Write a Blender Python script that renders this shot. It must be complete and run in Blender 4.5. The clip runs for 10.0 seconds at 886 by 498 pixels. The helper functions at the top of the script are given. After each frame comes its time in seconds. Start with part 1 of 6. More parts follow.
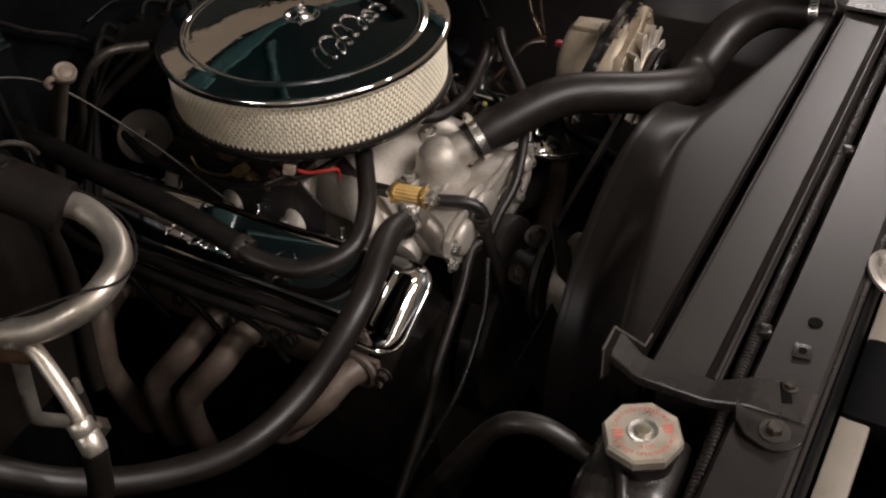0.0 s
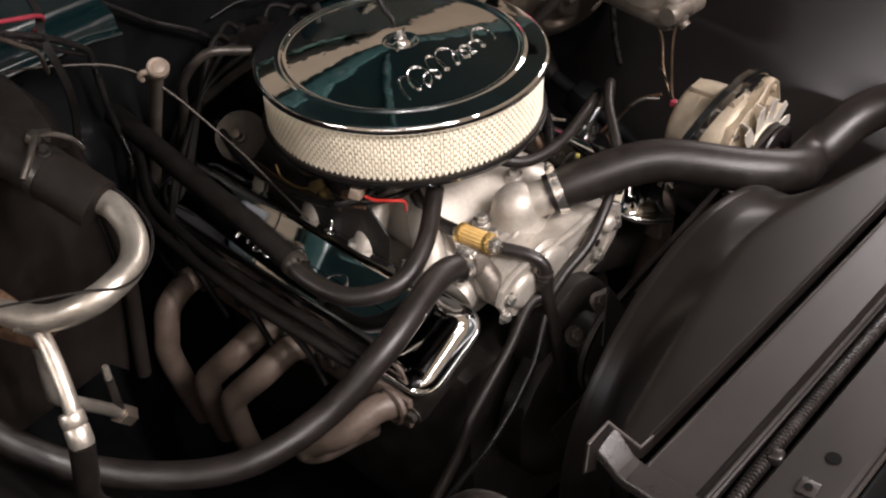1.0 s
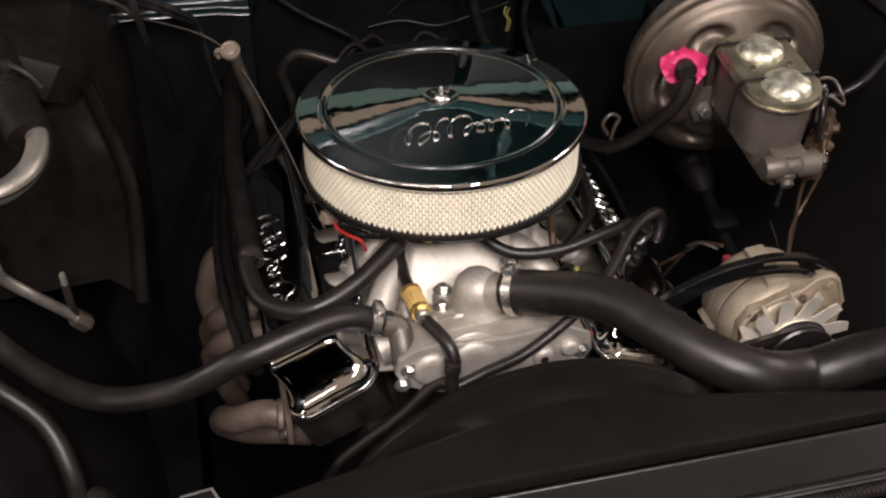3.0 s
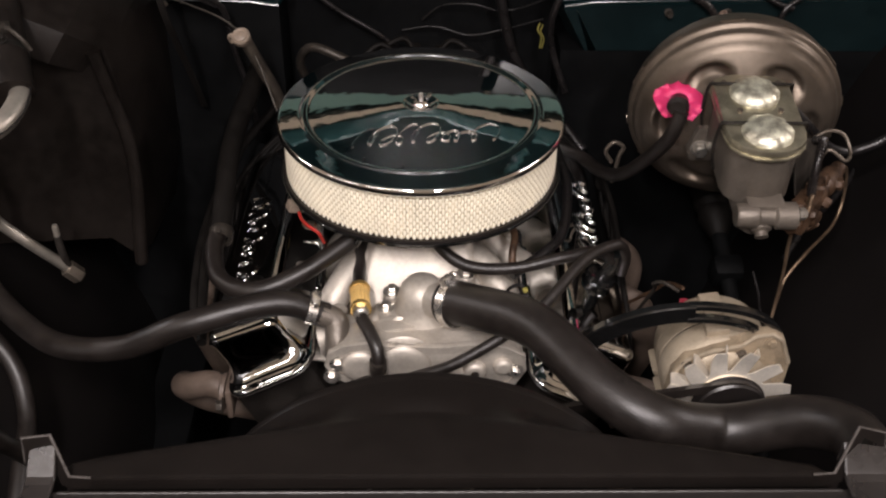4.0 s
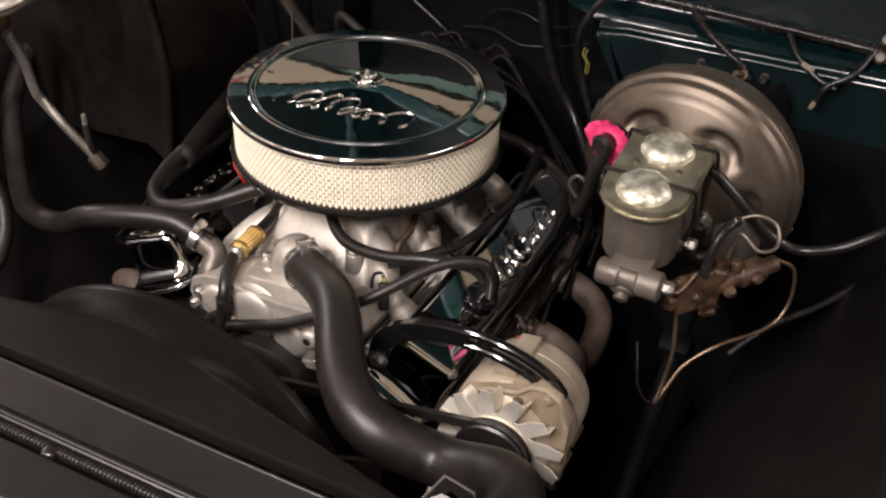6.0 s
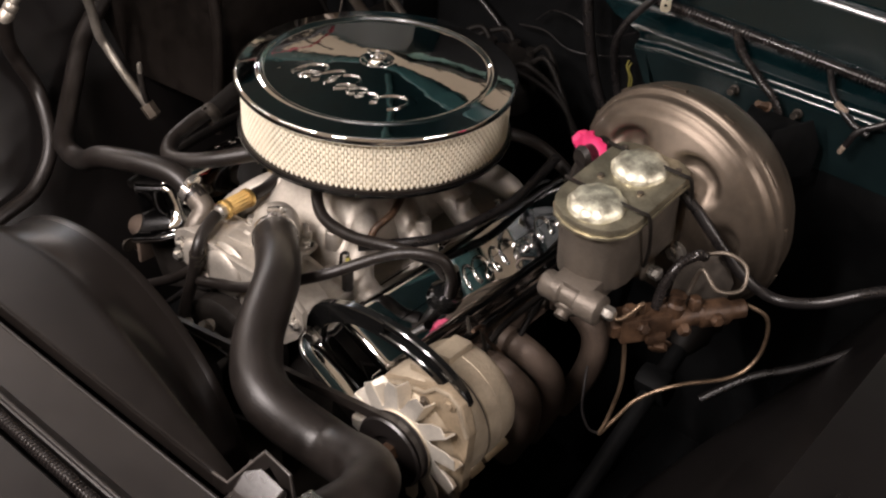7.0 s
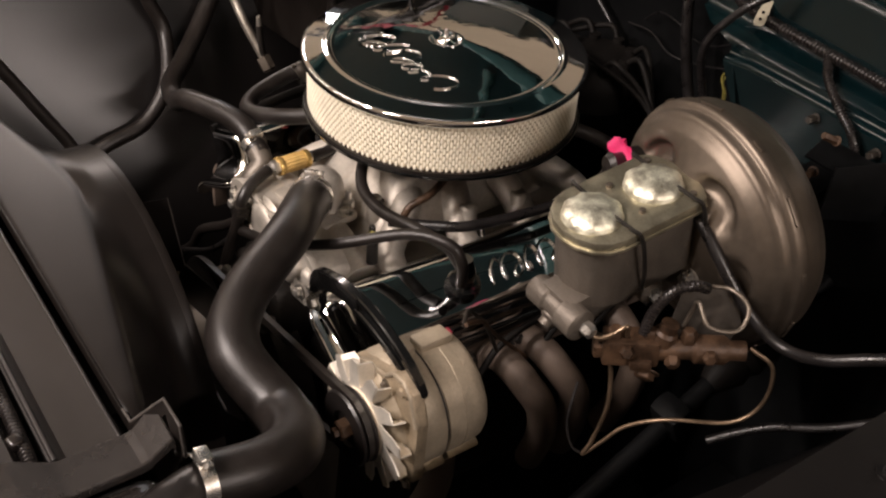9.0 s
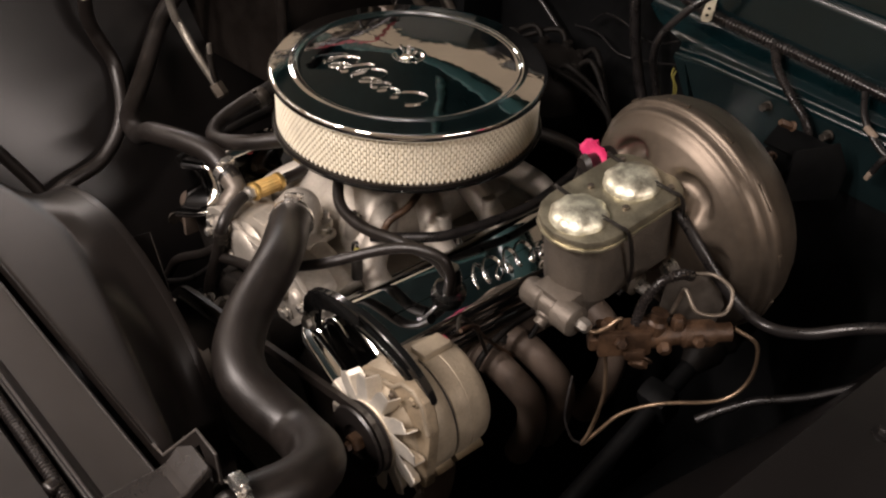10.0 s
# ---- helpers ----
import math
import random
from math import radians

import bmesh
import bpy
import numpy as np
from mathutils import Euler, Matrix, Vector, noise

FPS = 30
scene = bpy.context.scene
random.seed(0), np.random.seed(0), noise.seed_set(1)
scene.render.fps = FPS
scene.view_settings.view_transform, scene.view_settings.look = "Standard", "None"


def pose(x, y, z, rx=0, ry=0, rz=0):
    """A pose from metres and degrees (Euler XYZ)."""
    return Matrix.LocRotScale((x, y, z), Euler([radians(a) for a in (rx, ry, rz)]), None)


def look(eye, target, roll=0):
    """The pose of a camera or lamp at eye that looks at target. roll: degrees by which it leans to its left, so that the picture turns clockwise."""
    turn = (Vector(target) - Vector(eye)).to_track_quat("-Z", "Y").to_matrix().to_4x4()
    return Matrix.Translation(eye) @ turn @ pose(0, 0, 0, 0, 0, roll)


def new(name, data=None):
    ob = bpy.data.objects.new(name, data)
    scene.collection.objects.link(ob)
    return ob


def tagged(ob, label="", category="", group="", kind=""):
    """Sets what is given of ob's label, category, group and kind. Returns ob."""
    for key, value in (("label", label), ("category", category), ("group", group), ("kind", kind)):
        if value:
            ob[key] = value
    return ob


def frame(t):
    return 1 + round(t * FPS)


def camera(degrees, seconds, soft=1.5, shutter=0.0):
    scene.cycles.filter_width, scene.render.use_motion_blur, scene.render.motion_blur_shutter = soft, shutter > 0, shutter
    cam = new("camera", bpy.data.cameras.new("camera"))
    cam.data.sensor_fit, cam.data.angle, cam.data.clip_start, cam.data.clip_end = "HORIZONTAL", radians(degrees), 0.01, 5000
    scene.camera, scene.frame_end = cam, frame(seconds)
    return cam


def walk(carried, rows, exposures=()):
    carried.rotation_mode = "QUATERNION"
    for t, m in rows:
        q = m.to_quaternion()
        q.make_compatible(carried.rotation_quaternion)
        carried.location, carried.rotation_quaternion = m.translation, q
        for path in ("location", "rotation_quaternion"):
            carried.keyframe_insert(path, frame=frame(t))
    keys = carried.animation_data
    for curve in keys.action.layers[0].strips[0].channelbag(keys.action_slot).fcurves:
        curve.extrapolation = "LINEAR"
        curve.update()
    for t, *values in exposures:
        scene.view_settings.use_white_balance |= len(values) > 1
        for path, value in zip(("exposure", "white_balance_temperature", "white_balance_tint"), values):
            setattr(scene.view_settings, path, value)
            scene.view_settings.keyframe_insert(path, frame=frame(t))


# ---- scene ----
cam = camera(44.24, 10.0, 2.2, 0.0)


def aim(x, y, z, yaw, pitch, roll):
    """Camera pose from heading, tilt and lean."""
    return pose(x, y, z) @ pose(0, 0, 0, 0, 0, yaw) @ pose(0, 0, 0, 90 + pitch) @ pose(0, 0, 0, 0, 0, roll)


ROWS = [
    (0, -0.9373, -0.7554, 1.6212, -58.15, -39.70, -4.42),
    (0.5, -0.8762, -0.7910, 1.6235, -52.81, -39.42, -3.84),
    (1, -0.8138, -0.8446, 1.6266, -45.83, -38.60, -2.70),
    (1.5, -0.7305, -0.9343, 1.6296, -37.75, -37.43, -1.92),
    (2, -0.5812, -1.0240, 1.6481, -28.74, -37.17, -0.95),
    (2.5, -0.4140, -1.0857, 1.6564, -20.45, -37.20, -0.28),
    (4, 0.0062, -1.1830, 1.6712, -1.11, -36.78, 0.65),
    (4.5, 0.1722, -1.1624, 1.6566, 5.73, -36.46, 0.89),
    (5, 0.3290, -1.1538, 1.6392, 12.57, -35.94, 1.00),
    (5.5, 0.4895, -1.1283, 1.6490, 19.42, -35.84, 1.40),
    (7, 0.8406, -0.9154, 1.6186, 38.01, -35.68, 4.11),
    (7.5, 0.9103, -0.8399, 1.6271, 44.63, -36.54, 4.88),
    (8, 0.9553, -0.7733, 1.6230, 49.61, -36.99, 5.15),
    (8.5, 0.9766, -0.7365, 1.6210, 52.10, -37.30, 5.03),
    (9, 0.9866, -0.7231, 1.6219, 52.98, -37.41, 4.52),
    (9.5, 0.9888, -0.7372, 1.6266, 51.99, -37.21, 3.61),
    (10, 0.9636, -0.7966, 1.6492, 47.90, -37.03, 2.72),
]
walk(cam, [(t, aim(*row)) for t, *row in ROWS], exposures=[(0.0, -0.45, 6250, 10), (0.5, 0.18, 6150, 10.5), (1.0, 0.55, 6100, 11), (1.5, 0.31, 6100, 11.5), (2.0, 0.08, 6100, 12), (4.0, 0.13, 6150, 11.5), (5.0, 0.36, 6200, 11.5), (7.0, 0.33, 6350, 12), (8.5, 0.26, 6650, 13), (9.5, 0.26, 6650, 12.5), (10.0, 0.13, 6600, 12.5)])

# ---- world and light ----
world = bpy.data.worlds.new("garage_air")
scene.world = world
world.use_nodes = True
world.node_tree.nodes["Background"].inputs[0].default_value = (0.9, 0.85, 0.8, 1)
world.node_tree.nodes["Background"].inputs[1].default_value = 0.018


def area_lamp(name, place, target, sx, sy, watts, colour):
    lamp = bpy.data.lights.new(name, "AREA")
    lamp.shape, lamp.size, lamp.size_y, lamp.energy, lamp.color = "RECTANGLE", sx, sy, watts, colour
    ob = new(name, lamp)
    ob.matrix_world = look(place, target)
    return ob


WARM = (1.0, 0.885, 0.83)
# Unseen lamps placed by reflections; the rear pair is added to brighten the ceiling.
LAMPS = [(-0.35, -2.1, 72.0), (0.45, -2.1, 56.0), (3.2, 0.0, 66.0), (-3.6, 0.45, 62.0), (-1.3, 3.6, 60.0), (1.3, 3.6, 60.0)]
# Unseen lamp added for a bluish sheen; no such ceiling lamp is known.
COOL = [(-4.6, 1.9, 26.0)]
for lx, ly, watts in LAMPS:
    area_lamp("unseen_tube_light", (lx, ly, 2.68), (lx, ly, 0), 0.12, 1.15, watts, WARM)
# Unseen battens added to draw highlights on the firewall rib and valve covers.
CROSS = [(-1.0, -1.78, 13.0), (-2.7, -1.76, 7.0), (-4.2, -1.76, 7.0)]
for lx, ly, watts in CROSS:
    area_lamp("unseen_tube_light", (lx, ly, 2.68), (lx, ly, 0), 1.35, 0.12, watts, WARM)
for lx, ly, watts in COOL:
    area_lamp("cool_sheen_light", (lx, ly, 2.68), (lx, ly, 0), 0.22, 0.22, watts, (0.86, 0.93, 1.0))

# ---- materials ----


def material(name, colour, rough=0.5, metal=0.0, var=0.25, scale=30.0, bump=0.0, bscale=200.0, coat=0.0, rvar=0.12, second=None, spec=0.5):
    """A surface with tone and gloss that vary at two scales, and a fine relief."""
    m = bpy.data.materials.new(name)
    m.use_nodes = True
    nt = m.node_tree
    b = nt.nodes["Principled BSDF"]
    tc = nt.nodes.new("ShaderNodeTexCoord")

    def noise_at(s, detail):
        n = nt.nodes.new("ShaderNodeTexNoise")
        n.inputs["Scale"].default_value, n.inputs["Detail"].default_value = s, detail
        nt.links.new(tc.outputs["Object"], n.inputs["Vector"])
        return n

    big, small = noise_at(scale, 4.0), noise_at(scale * 9, 2.0)
    add = nt.nodes.new("ShaderNodeMath")
    add.operation = "MULTIPLY_ADD"
    nt.links.new(small.outputs[0], add.inputs[0])
    add.inputs[1].default_value = 0.4
    nt.links.new(big.outputs[0], add.inputs[2])
    ramp = nt.nodes.new("ShaderNodeValToRGB")
    lo = [c * (1 - var) for c in colour]
    hi = second or [min(1.0, c * (1 + var)) for c in colour]
    ramp.color_ramp.elements[0].position, ramp.color_ramp.elements[1].position = 0.45, 0.95
    ramp.color_ramp.elements[0].color, ramp.color_ramp.elements[1].color = (*lo, 1), (*hi, 1)
    nt.links.new(add.outputs[0], ramp.inputs[0])
    nt.links.new(ramp.outputs[0], b.inputs["Base Color"])
    rr = nt.nodes.new("ShaderNodeMapRange")
    rr.inputs["From Min"].default_value, rr.inputs["From Max"].default_value = 0.4, 1.0
    rr.inputs["To Min"].default_value, rr.inputs["To Max"].default_value = max(0.02, rough - rvar), min(1, rough + rvar)
    nt.links.new(add.outputs[0], rr.inputs["Value"])
    nt.links.new(rr.outputs[0], b.inputs["Roughness"])
    b.inputs["Metallic"].default_value = metal
    b.inputs["Specular IOR Level"].default_value = spec
    b.inputs["Coat Weight"].default_value = coat
    b.inputs["Coat Roughness"].default_value = 0.08
    if bump:
        fine = noise_at(bscale, 3.0)
        bn = nt.nodes.new("ShaderNodeBump")
        bn.inputs["Strength"].default_value, bn.inputs["Distance"].default_value = bump, 0.001
        nt.links.new(fine.outputs[0], bn.inputs["Height"])
        nt.links.new(bn.outputs[0], b.inputs["Normal"])
    return m


CHROME = material("chrome_plate", (0.72, 0.73, 0.74), 0.04, 1.0, 0.04, 12, rvar=0.02)
LID_CHROME = material("rippled_chrome_plate", (0.72, 0.73, 0.74), 0.04, 1.0, 0.04, 12, 0.55, 17, rvar=0.02)
CAST_ALU = material("cast_aluminium", (0.435, 0.40, 0.35), 0.52, 0.58, 0.22, 24, 0.38, 420, rvar=0.05)
PIPE_ALU = material("drawn_aluminium", (0.46, 0.425, 0.37), 0.40, 0.85, 0.2, 25, 0.15, 300)
ALT_ALU = material("dull_alternator_casting", (0.32, 0.27, 0.20), 0.5, 0.45, 0.22, 30, 0.5, 350)
ALT_PLATE = material("stained_alternator_plate", (0.28, 0.225, 0.155), 0.5, 0.4, 0.35, 35, 0.5, 300)
FAN_STEEL = material("zinc_fan_steel", (0.82, 0.77, 0.68), 0.42, 0.7, 0.15, 40, 0.1, 300)
BOOSTER = material("dull_cadmium_steel", (0.134, 0.110, 0.087), 0.45, 0.85, 0.22, 14, 0.12, 250, rvar=0.05)
IRON_GREY = material("grey_cast_iron", (0.125, 0.108, 0.090), 0.44, 0.5, 0.22, 25, 0.6, 380)
LID_TIN = material("plated_lid_tin", (0.38, 0.35, 0.26), 0.36, 0.85, 0.3, 45, 0.2, 260)
CAP_TIN = material("bright_worn_lid_dome", (0.74, 0.68, 0.53), 0.46, 0.85, 0.55, 70, 0.7, 240)
BRASS = material("rusty_brass", (0.050, 0.026, 0.015), 0.52, 0.3, 0.7, 45, 1.0, 160, second=(0.105, 0.058, 0.031))
COPPER = material("tarnished_brake_line", (0.19, 0.135, 0.09), 0.36, 0.8, 0.3, 40, 0.1, 300)
STEEL = material("zinc_plated_steel", (0.55, 0.53, 0.49), 0.32, 0.9, 0.25, 60, 0.2, 300)
CLAMP = material("bright_clamp_steel", (0.78, 0.75, 0.70), 0.26, 0.95, 0.15, 60, 0.1, 300)
RUBBER = material("black_rubber_hose", (0.0105, 0.0083, 0.0072), 0.40, 0.0, 0.35, 35, 0.25, 500, rvar=0.08, spec=0.42)
WIRE_BLACK = material("black_cable_sleeve", (0.009, 0.008, 0.008), 0.32, 0.0, 0.3, 50, 0.15, 500, spec=0.45)
LOOM = material("ribbed_black_loom", (0.012, 0.010, 0.0095), 0.25, 0.0, 0.3, 60)
SHROUD = material("black_moulded_plastic", (0.0078, 0.0064, 0.0057), 0.33, 0.0, 0.25, 5, 0.05, 700, rvar=0.04, spec=0.145)
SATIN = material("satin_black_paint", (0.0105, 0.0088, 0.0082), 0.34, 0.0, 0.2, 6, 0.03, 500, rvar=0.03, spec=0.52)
STRAP = material("worn_satin_black_steel", (0.017, 0.0148, 0.0138), 0.27, 0.0, 0.2, 12, 0.05, 500, rvar=0.05, spec=0.5)
# Grey that paints the light caught by the black plastic edges.
EDGE_GLINT = material("plastic_edge_highlight", (0.055, 0.049, 0.045), 0.32, 0.0, 0.3, 40, 0.1, 500, spec=0.5)
CREAM = material("cream_painted_clip", (0.38, 0.345, 0.26), 0.45, 0.0, 0.2, 60, 0.2, 300)
PALE_BAR = material("faded_cream_bar_paint", (0.18, 0.162, 0.13), 0.55, 0.0, 0.12, 20, 0.1, 300)
GUARD = material("black_inner_fender_paint", (0.0068, 0.0060, 0.0058), 0.29, 0.0, 0.15, 5, 0.0, 200, rvar=0.02, spec=0.34)
BLOCK = material("oily_black_engine_paint", (0.013, 0.0110, 0.0095), 0.48, 0.0, 0.5, 30, 0.6, 200, spec=0.35)
GLOSS = material("gloss_black_bracket", (0.006, 0.006, 0.006), 0.14, 0.0, 0.2, 20, coat=0.5, rvar=0.05)
TEAL = material("dark_teal_body_paint", (0.0012, 0.0066, 0.0078), 0.20, 0.0, 0.25, 6, 0.03, 300, coat=0.2, rvar=0.04, spec=0.5)
TEAL_DULL = material("dusty_teal_lower_panel", (0.0012, 0.0058, 0.0066), 0.5, 0.0, 0.35, 6, 0.05, 300, rvar=0.08, spec=0.22)
HEADER = material("coated_header_pipe", (0.096, 0.071, 0.055), 0.55, 0.2, 0.3, 22, 0.5, 260)
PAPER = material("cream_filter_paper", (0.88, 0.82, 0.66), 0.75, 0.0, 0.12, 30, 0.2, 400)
# Darker copy of the filter paper: shade between the pillows put into colour.
SHADED_PAPER = material("shaded_filter_paper", (0.68, 0.60, 0.44), 0.7, 0.0, 0.15, 50)
AMBER = material("amber_filter_paper", (0.60, 0.40, 0.14), 0.45, 0.0, 0.2, 60)
ZINC_GOLD = material("yellow_zinc_linkage", (0.30, 0.225, 0.10), 0.38, 0.8, 0.4, 60, 0.3, 300)
GOLD = material("gold_plated_end", (0.66, 0.45, 0.16), 0.28, 0.85, 0.15, 50)
PINK = material("fluorescent_pink_tape", (1.0, 0.07, 0.27), 0.5, 0.0, 0.12, 60)
RED = material("red_wire_sleeve", (0.33, 0.020, 0.014), 0.45, 0.0, 0.15, 60)
YELLOW = material("yellow_wire_sleeve", (0.27, 0.24, 0.06), 0.45, 0.0, 0.15, 60)
TAN = material("tan_plastic_plug", (0.19, 0.15, 0.115), 0.5, 0.0, 0.35, 60)
WHITE_PL = material("off_white_plastic", (0.6, 0.56, 0.48), 0.45, 0.0, 0.2, 60)
CAP_GOLD = material("pale_gold_cap_plate", (0.62, 0.56, 0.46), 0.36, 0.8, 0.18, 60, 0.15, 300)
RED_INK = material("red_cap_print", (0.50, 0.10, 0.07), 0.55, 0.0, 0.3, 90)
FOIL = material("dusty_black_insulation", (0.0085, 0.0066, 0.0055), 0.62, 0.0, 0.5, 18, 1.0, 90, spec=0.12)
BOXM = material("dusty_black_heater_case", (0.0085, 0.0068, 0.0058), 0.38, 0.0, 0.5, 9, 0.3, 120, spec=0.2)
DARKRED = material("dark_red_plastic", (0.22, 0.02, 0.035), 0.45, 0.0, 0.2, 60)
GLASS_TINT = material("opaque_pale_teal_windscreen", (0.26, 0.46, 0.43), 0.5, 0.0, 0.15, 3, rvar=0.03)
BAIL = material("dark_bail_steel", (0.030, 0.027, 0.024), 0.38, 0.6, 0.4, 30, 0.2, 200)
TUBE_DULL = material("dull_steel_tube", (0.14, 0.118, 0.095), 0.42, 0.7, 0.4, 30, 0.3, 200)
WALL = material("cream_wall_paint", (0.66, 0.59, 0.49), 0.8, 0.0, 0.06, 2, 0.3, 90)
CEIL = material("off_white_ceiling", (0.80, 0.75, 0.66), 0.85, 0.0, 0.06, 2, 0.3, 60)
FLOOR = material("beige_garage_floor", (0.34, 0.30, 0.25), 0.55, 0.0, 0.15, 4, 0.3, 80)
HOODPAINT = material("teal_hood_underside", (0.030, 0.080, 0.080), 0.25, 0.0, 0.3, 5, 0.1, 200, coat=0.4)
HOODSKIN = material("dark_teal_hood_skin", (0.003, 0.015, 0.017), 0.35, 0.0, 0.4, 4, 0.1, 200, spec=0.3)
OILED = material("dark_steel_tube", (0.05, 0.043, 0.036), 0.42, 0.6, 0.4, 30, 0.3, 200)
# Near-black for underhood parts, with the deep bay's shade put into it.
UNDER_SHADE = material("underhood_shade_black", (0.0036, 0.0038, 0.0040), 0.55, 0.0, 0.4, 8, 0.4, 120, spec=0.06)
TYRE = material("black_tyre_rubber", (0.02, 0.02, 0.02), 0.7, 0.0, 0.3, 20, 0.4, 150)

# Darker than the hose rubber: shade at the bay's rear is put into it.
WRAP = material("shaded_black_hose_wrap", (0.0062, 0.0054, 0.0048), 0.55, 0.0, 0.35, 40, 0.5, 300, spec=0.10)
PITCH = material("dark_hole", (0.002, 0.002, 0.002), 0.9, 0.0, 0.2, 40, spec=0.1)

# ---- mesh helpers ----
UP = Vector((0, 0, 1))
BASE = {}


def thing(name, place, label, category, group="", kind=""):
    ob = new(name)
    ob.empty_display_size = 0.02
    ob.location = place
    BASE[ob] = Vector(place)
    return tagged(ob, label, category, group, kind)


def finish(bm, name, mat, sharp=38):
    me = bpy.data.meshes.new(name)
    bmesh.ops.recalc_face_normals(bm, faces=bm.faces[:])
    bm.to_mesh(me)
    bm.free()
    for p in me.polygons:
        p.use_smooth = True
    me.set_sharp_from_angle(angle=radians(sharp))
    me.materials.append(mat)
    return me


def part(name, bm, mat, parent, label="", sharp=38):
    base = BASE[parent]
    bm.transform(Matrix.Translation(-base))
    ob = new(name, finish(bm, name, mat, sharp))
    ob.parent = parent
    BASE[ob] = base
    return tagged(ob, label)


def solid(name, bm, mat, label, category, group="", kind="", sharp=38, place=None):
    """A thing that is one mesh."""
    if place is None:
        place = sum((v.co for v in bm.verts), Vector()) / len(bm.verts)
    place = Vector(place)
    bm.transform(Matrix.Translation(-place))
    ob = new(name, finish(bm, name, mat, sharp))
    ob.location = place
    BASE[ob] = place
    return tagged(ob, label, category, group, kind)


def axis(origin, direction, spin=0):
    """A frame at origin whose z runs along direction."""
    q = Vector(direction).to_track_quat("Z", "Y").to_matrix().to_4x4()
    return Matrix.Translation(origin) @ q @ pose(0, 0, 0, 0, 0, spin)


def lathe(profile, seg=48, m=Matrix(), bm=None, closed=False):
    """Turned solid: (radius, height) pairs round the frame's z."""
    bm = bm or bmesh.new()
    rings = []
    for r, h in profile:
        if r < 1e-6:
            rings.append([bm.verts.new(m @ Vector((0, 0, h)))])
        else:
            rings.append([bm.verts.new(m @ Vector((r * math.cos(2 * math.pi * k / seg), r * math.sin(2 * math.pi * k / seg), h))) for k in range(seg)])
    pairs = list(zip(rings, rings[1:]))
    if closed:
        pairs.append((rings[-1], rings[0]))
    for a, b in pairs:
        for k in range(seg):
            j = (k + 1) % seg
            q = [a[k % len(a)], a[j % len(a)], b[j % len(b)], b[k % len(b)]]
            q = list(dict.fromkeys(q))
            if len(q) > 2:
                bm.faces.new(q)
    if not closed:
        for ring in (rings[0], rings[-1]):
            if len(ring) > 2:
                bm.faces.new(ring)
    return bm


def spline(pts, n=10):
    p = [Vector(q) for q in pts]
    p = [2 * p[0] - p[1]] + p + [2 * p[-1] - p[-2]]
    out = []
    for i in range(1, len(p) - 2):
        a, b, c, d = p[i - 1:i + 3]
        for k in range(n):
            s = k / n
            out.append(0.5 * (2 * b + (c - a) * s + (2 * a - 5 * b + 4 * c - d) * s * s + (3 * b - a - 3 * c + d) * s ** 3))
    return out + [p[-2]]


def sweep(path, section, bm=None, grow=None, up=UP, caps=True, loop=False):
    """Carries a closed section of (u, v) along a path; u lies across, v towards up."""
    bm = bm or bmesh.new()
    rings, n = [], len(path)
    side = None
    for i, p in enumerate(path):
        if loop:
            t = (path[(i + 1) % n] - path[i - 1]).normalized()
        else:
            t = (path[min(i + 1, n - 1)] - path[max(i - 1, 0)]).normalized()
        if side is None:
            side = t.cross(up)
            if side.length < 0.05:
                side = t.cross(Vector((1, 0, 0)))
        side = (side - t * side.dot(t)).normalized()
        v = side.cross(t)
        g = grow(i / (n - 1)) if grow else 1.0
        rings.append([bm.verts.new(p + side * (a * g) + v * (b * g)) for a, b in section])
    m = len(section)
    for a, b in list(zip(rings, rings[1:])) + ([(rings[-1], rings[0])] if loop else []):
        for k in range(m):
            bm.faces.new((a[k], a[(k + 1) % m], b[(k + 1) % m], b[k]))
    if caps and not loop:
        bm.faces.new(rings[0][::-1])
        bm.faces.new(rings[-1])
    return bm


def ring_section(r, seg=14):
    return [(r * math.cos(2 * math.pi * k / seg), r * math.sin(2 * math.pi * k / seg)) for k in range(seg)]


def tube(pts, r, bm=None, n=10, seg=14, grow=None, straight=False):
    path = [Vector(p) for p in pts] if straight else spline(pts, n)
    return sweep(path, ring_section(r, seg), bm, grow)


def ribbed(pts, r, pitch=0.005, bm=None):
    """A corrugated tube."""
    path = spline(pts, 16)
    dense, carry = [], 0.0
    for a, b in zip(path, path[1:]):
        length = (b - a).length
        while carry < length:
            dense.append(a.lerp(b, carry / length))
            carry += pitch / 4
        carry -= length
    wave = [1.02, 1.02, 0.76, 0.76]
    n = len(dense)
    return sweep(dense, ring_section(r, 12), bm, grow=lambda s: wave[int(round(s * (n - 1))) % 4])


def box(sx, sy, sz, m=Matrix(), bevel=0.004, seg=2, bm=None, taper=1.0):
    b = bmesh.new()
    bmesh.ops.create_cube(b, size=1.0)
    for v in b.verts:
        k = taper if v.co.z > 0 else 1.0
        v.co = Vector((v.co.x * sx * k, v.co.y * sy * k, v.co.z * sz))
    if bevel:
        bmesh.ops.bevel(b, geom=b.edges[:] + b.verts[:], offset=bevel, segments=seg, affect="EDGES", profile=0.6)
    b.transform(m)
    return join(bm, b) if bm else b


def join(bm, other):
    me = bpy.data.meshes.new("joined")
    other.to_mesh(me)
    other.free()
    bm.from_mesh(me)
    bpy.data.meshes.remove(me)
    return bm


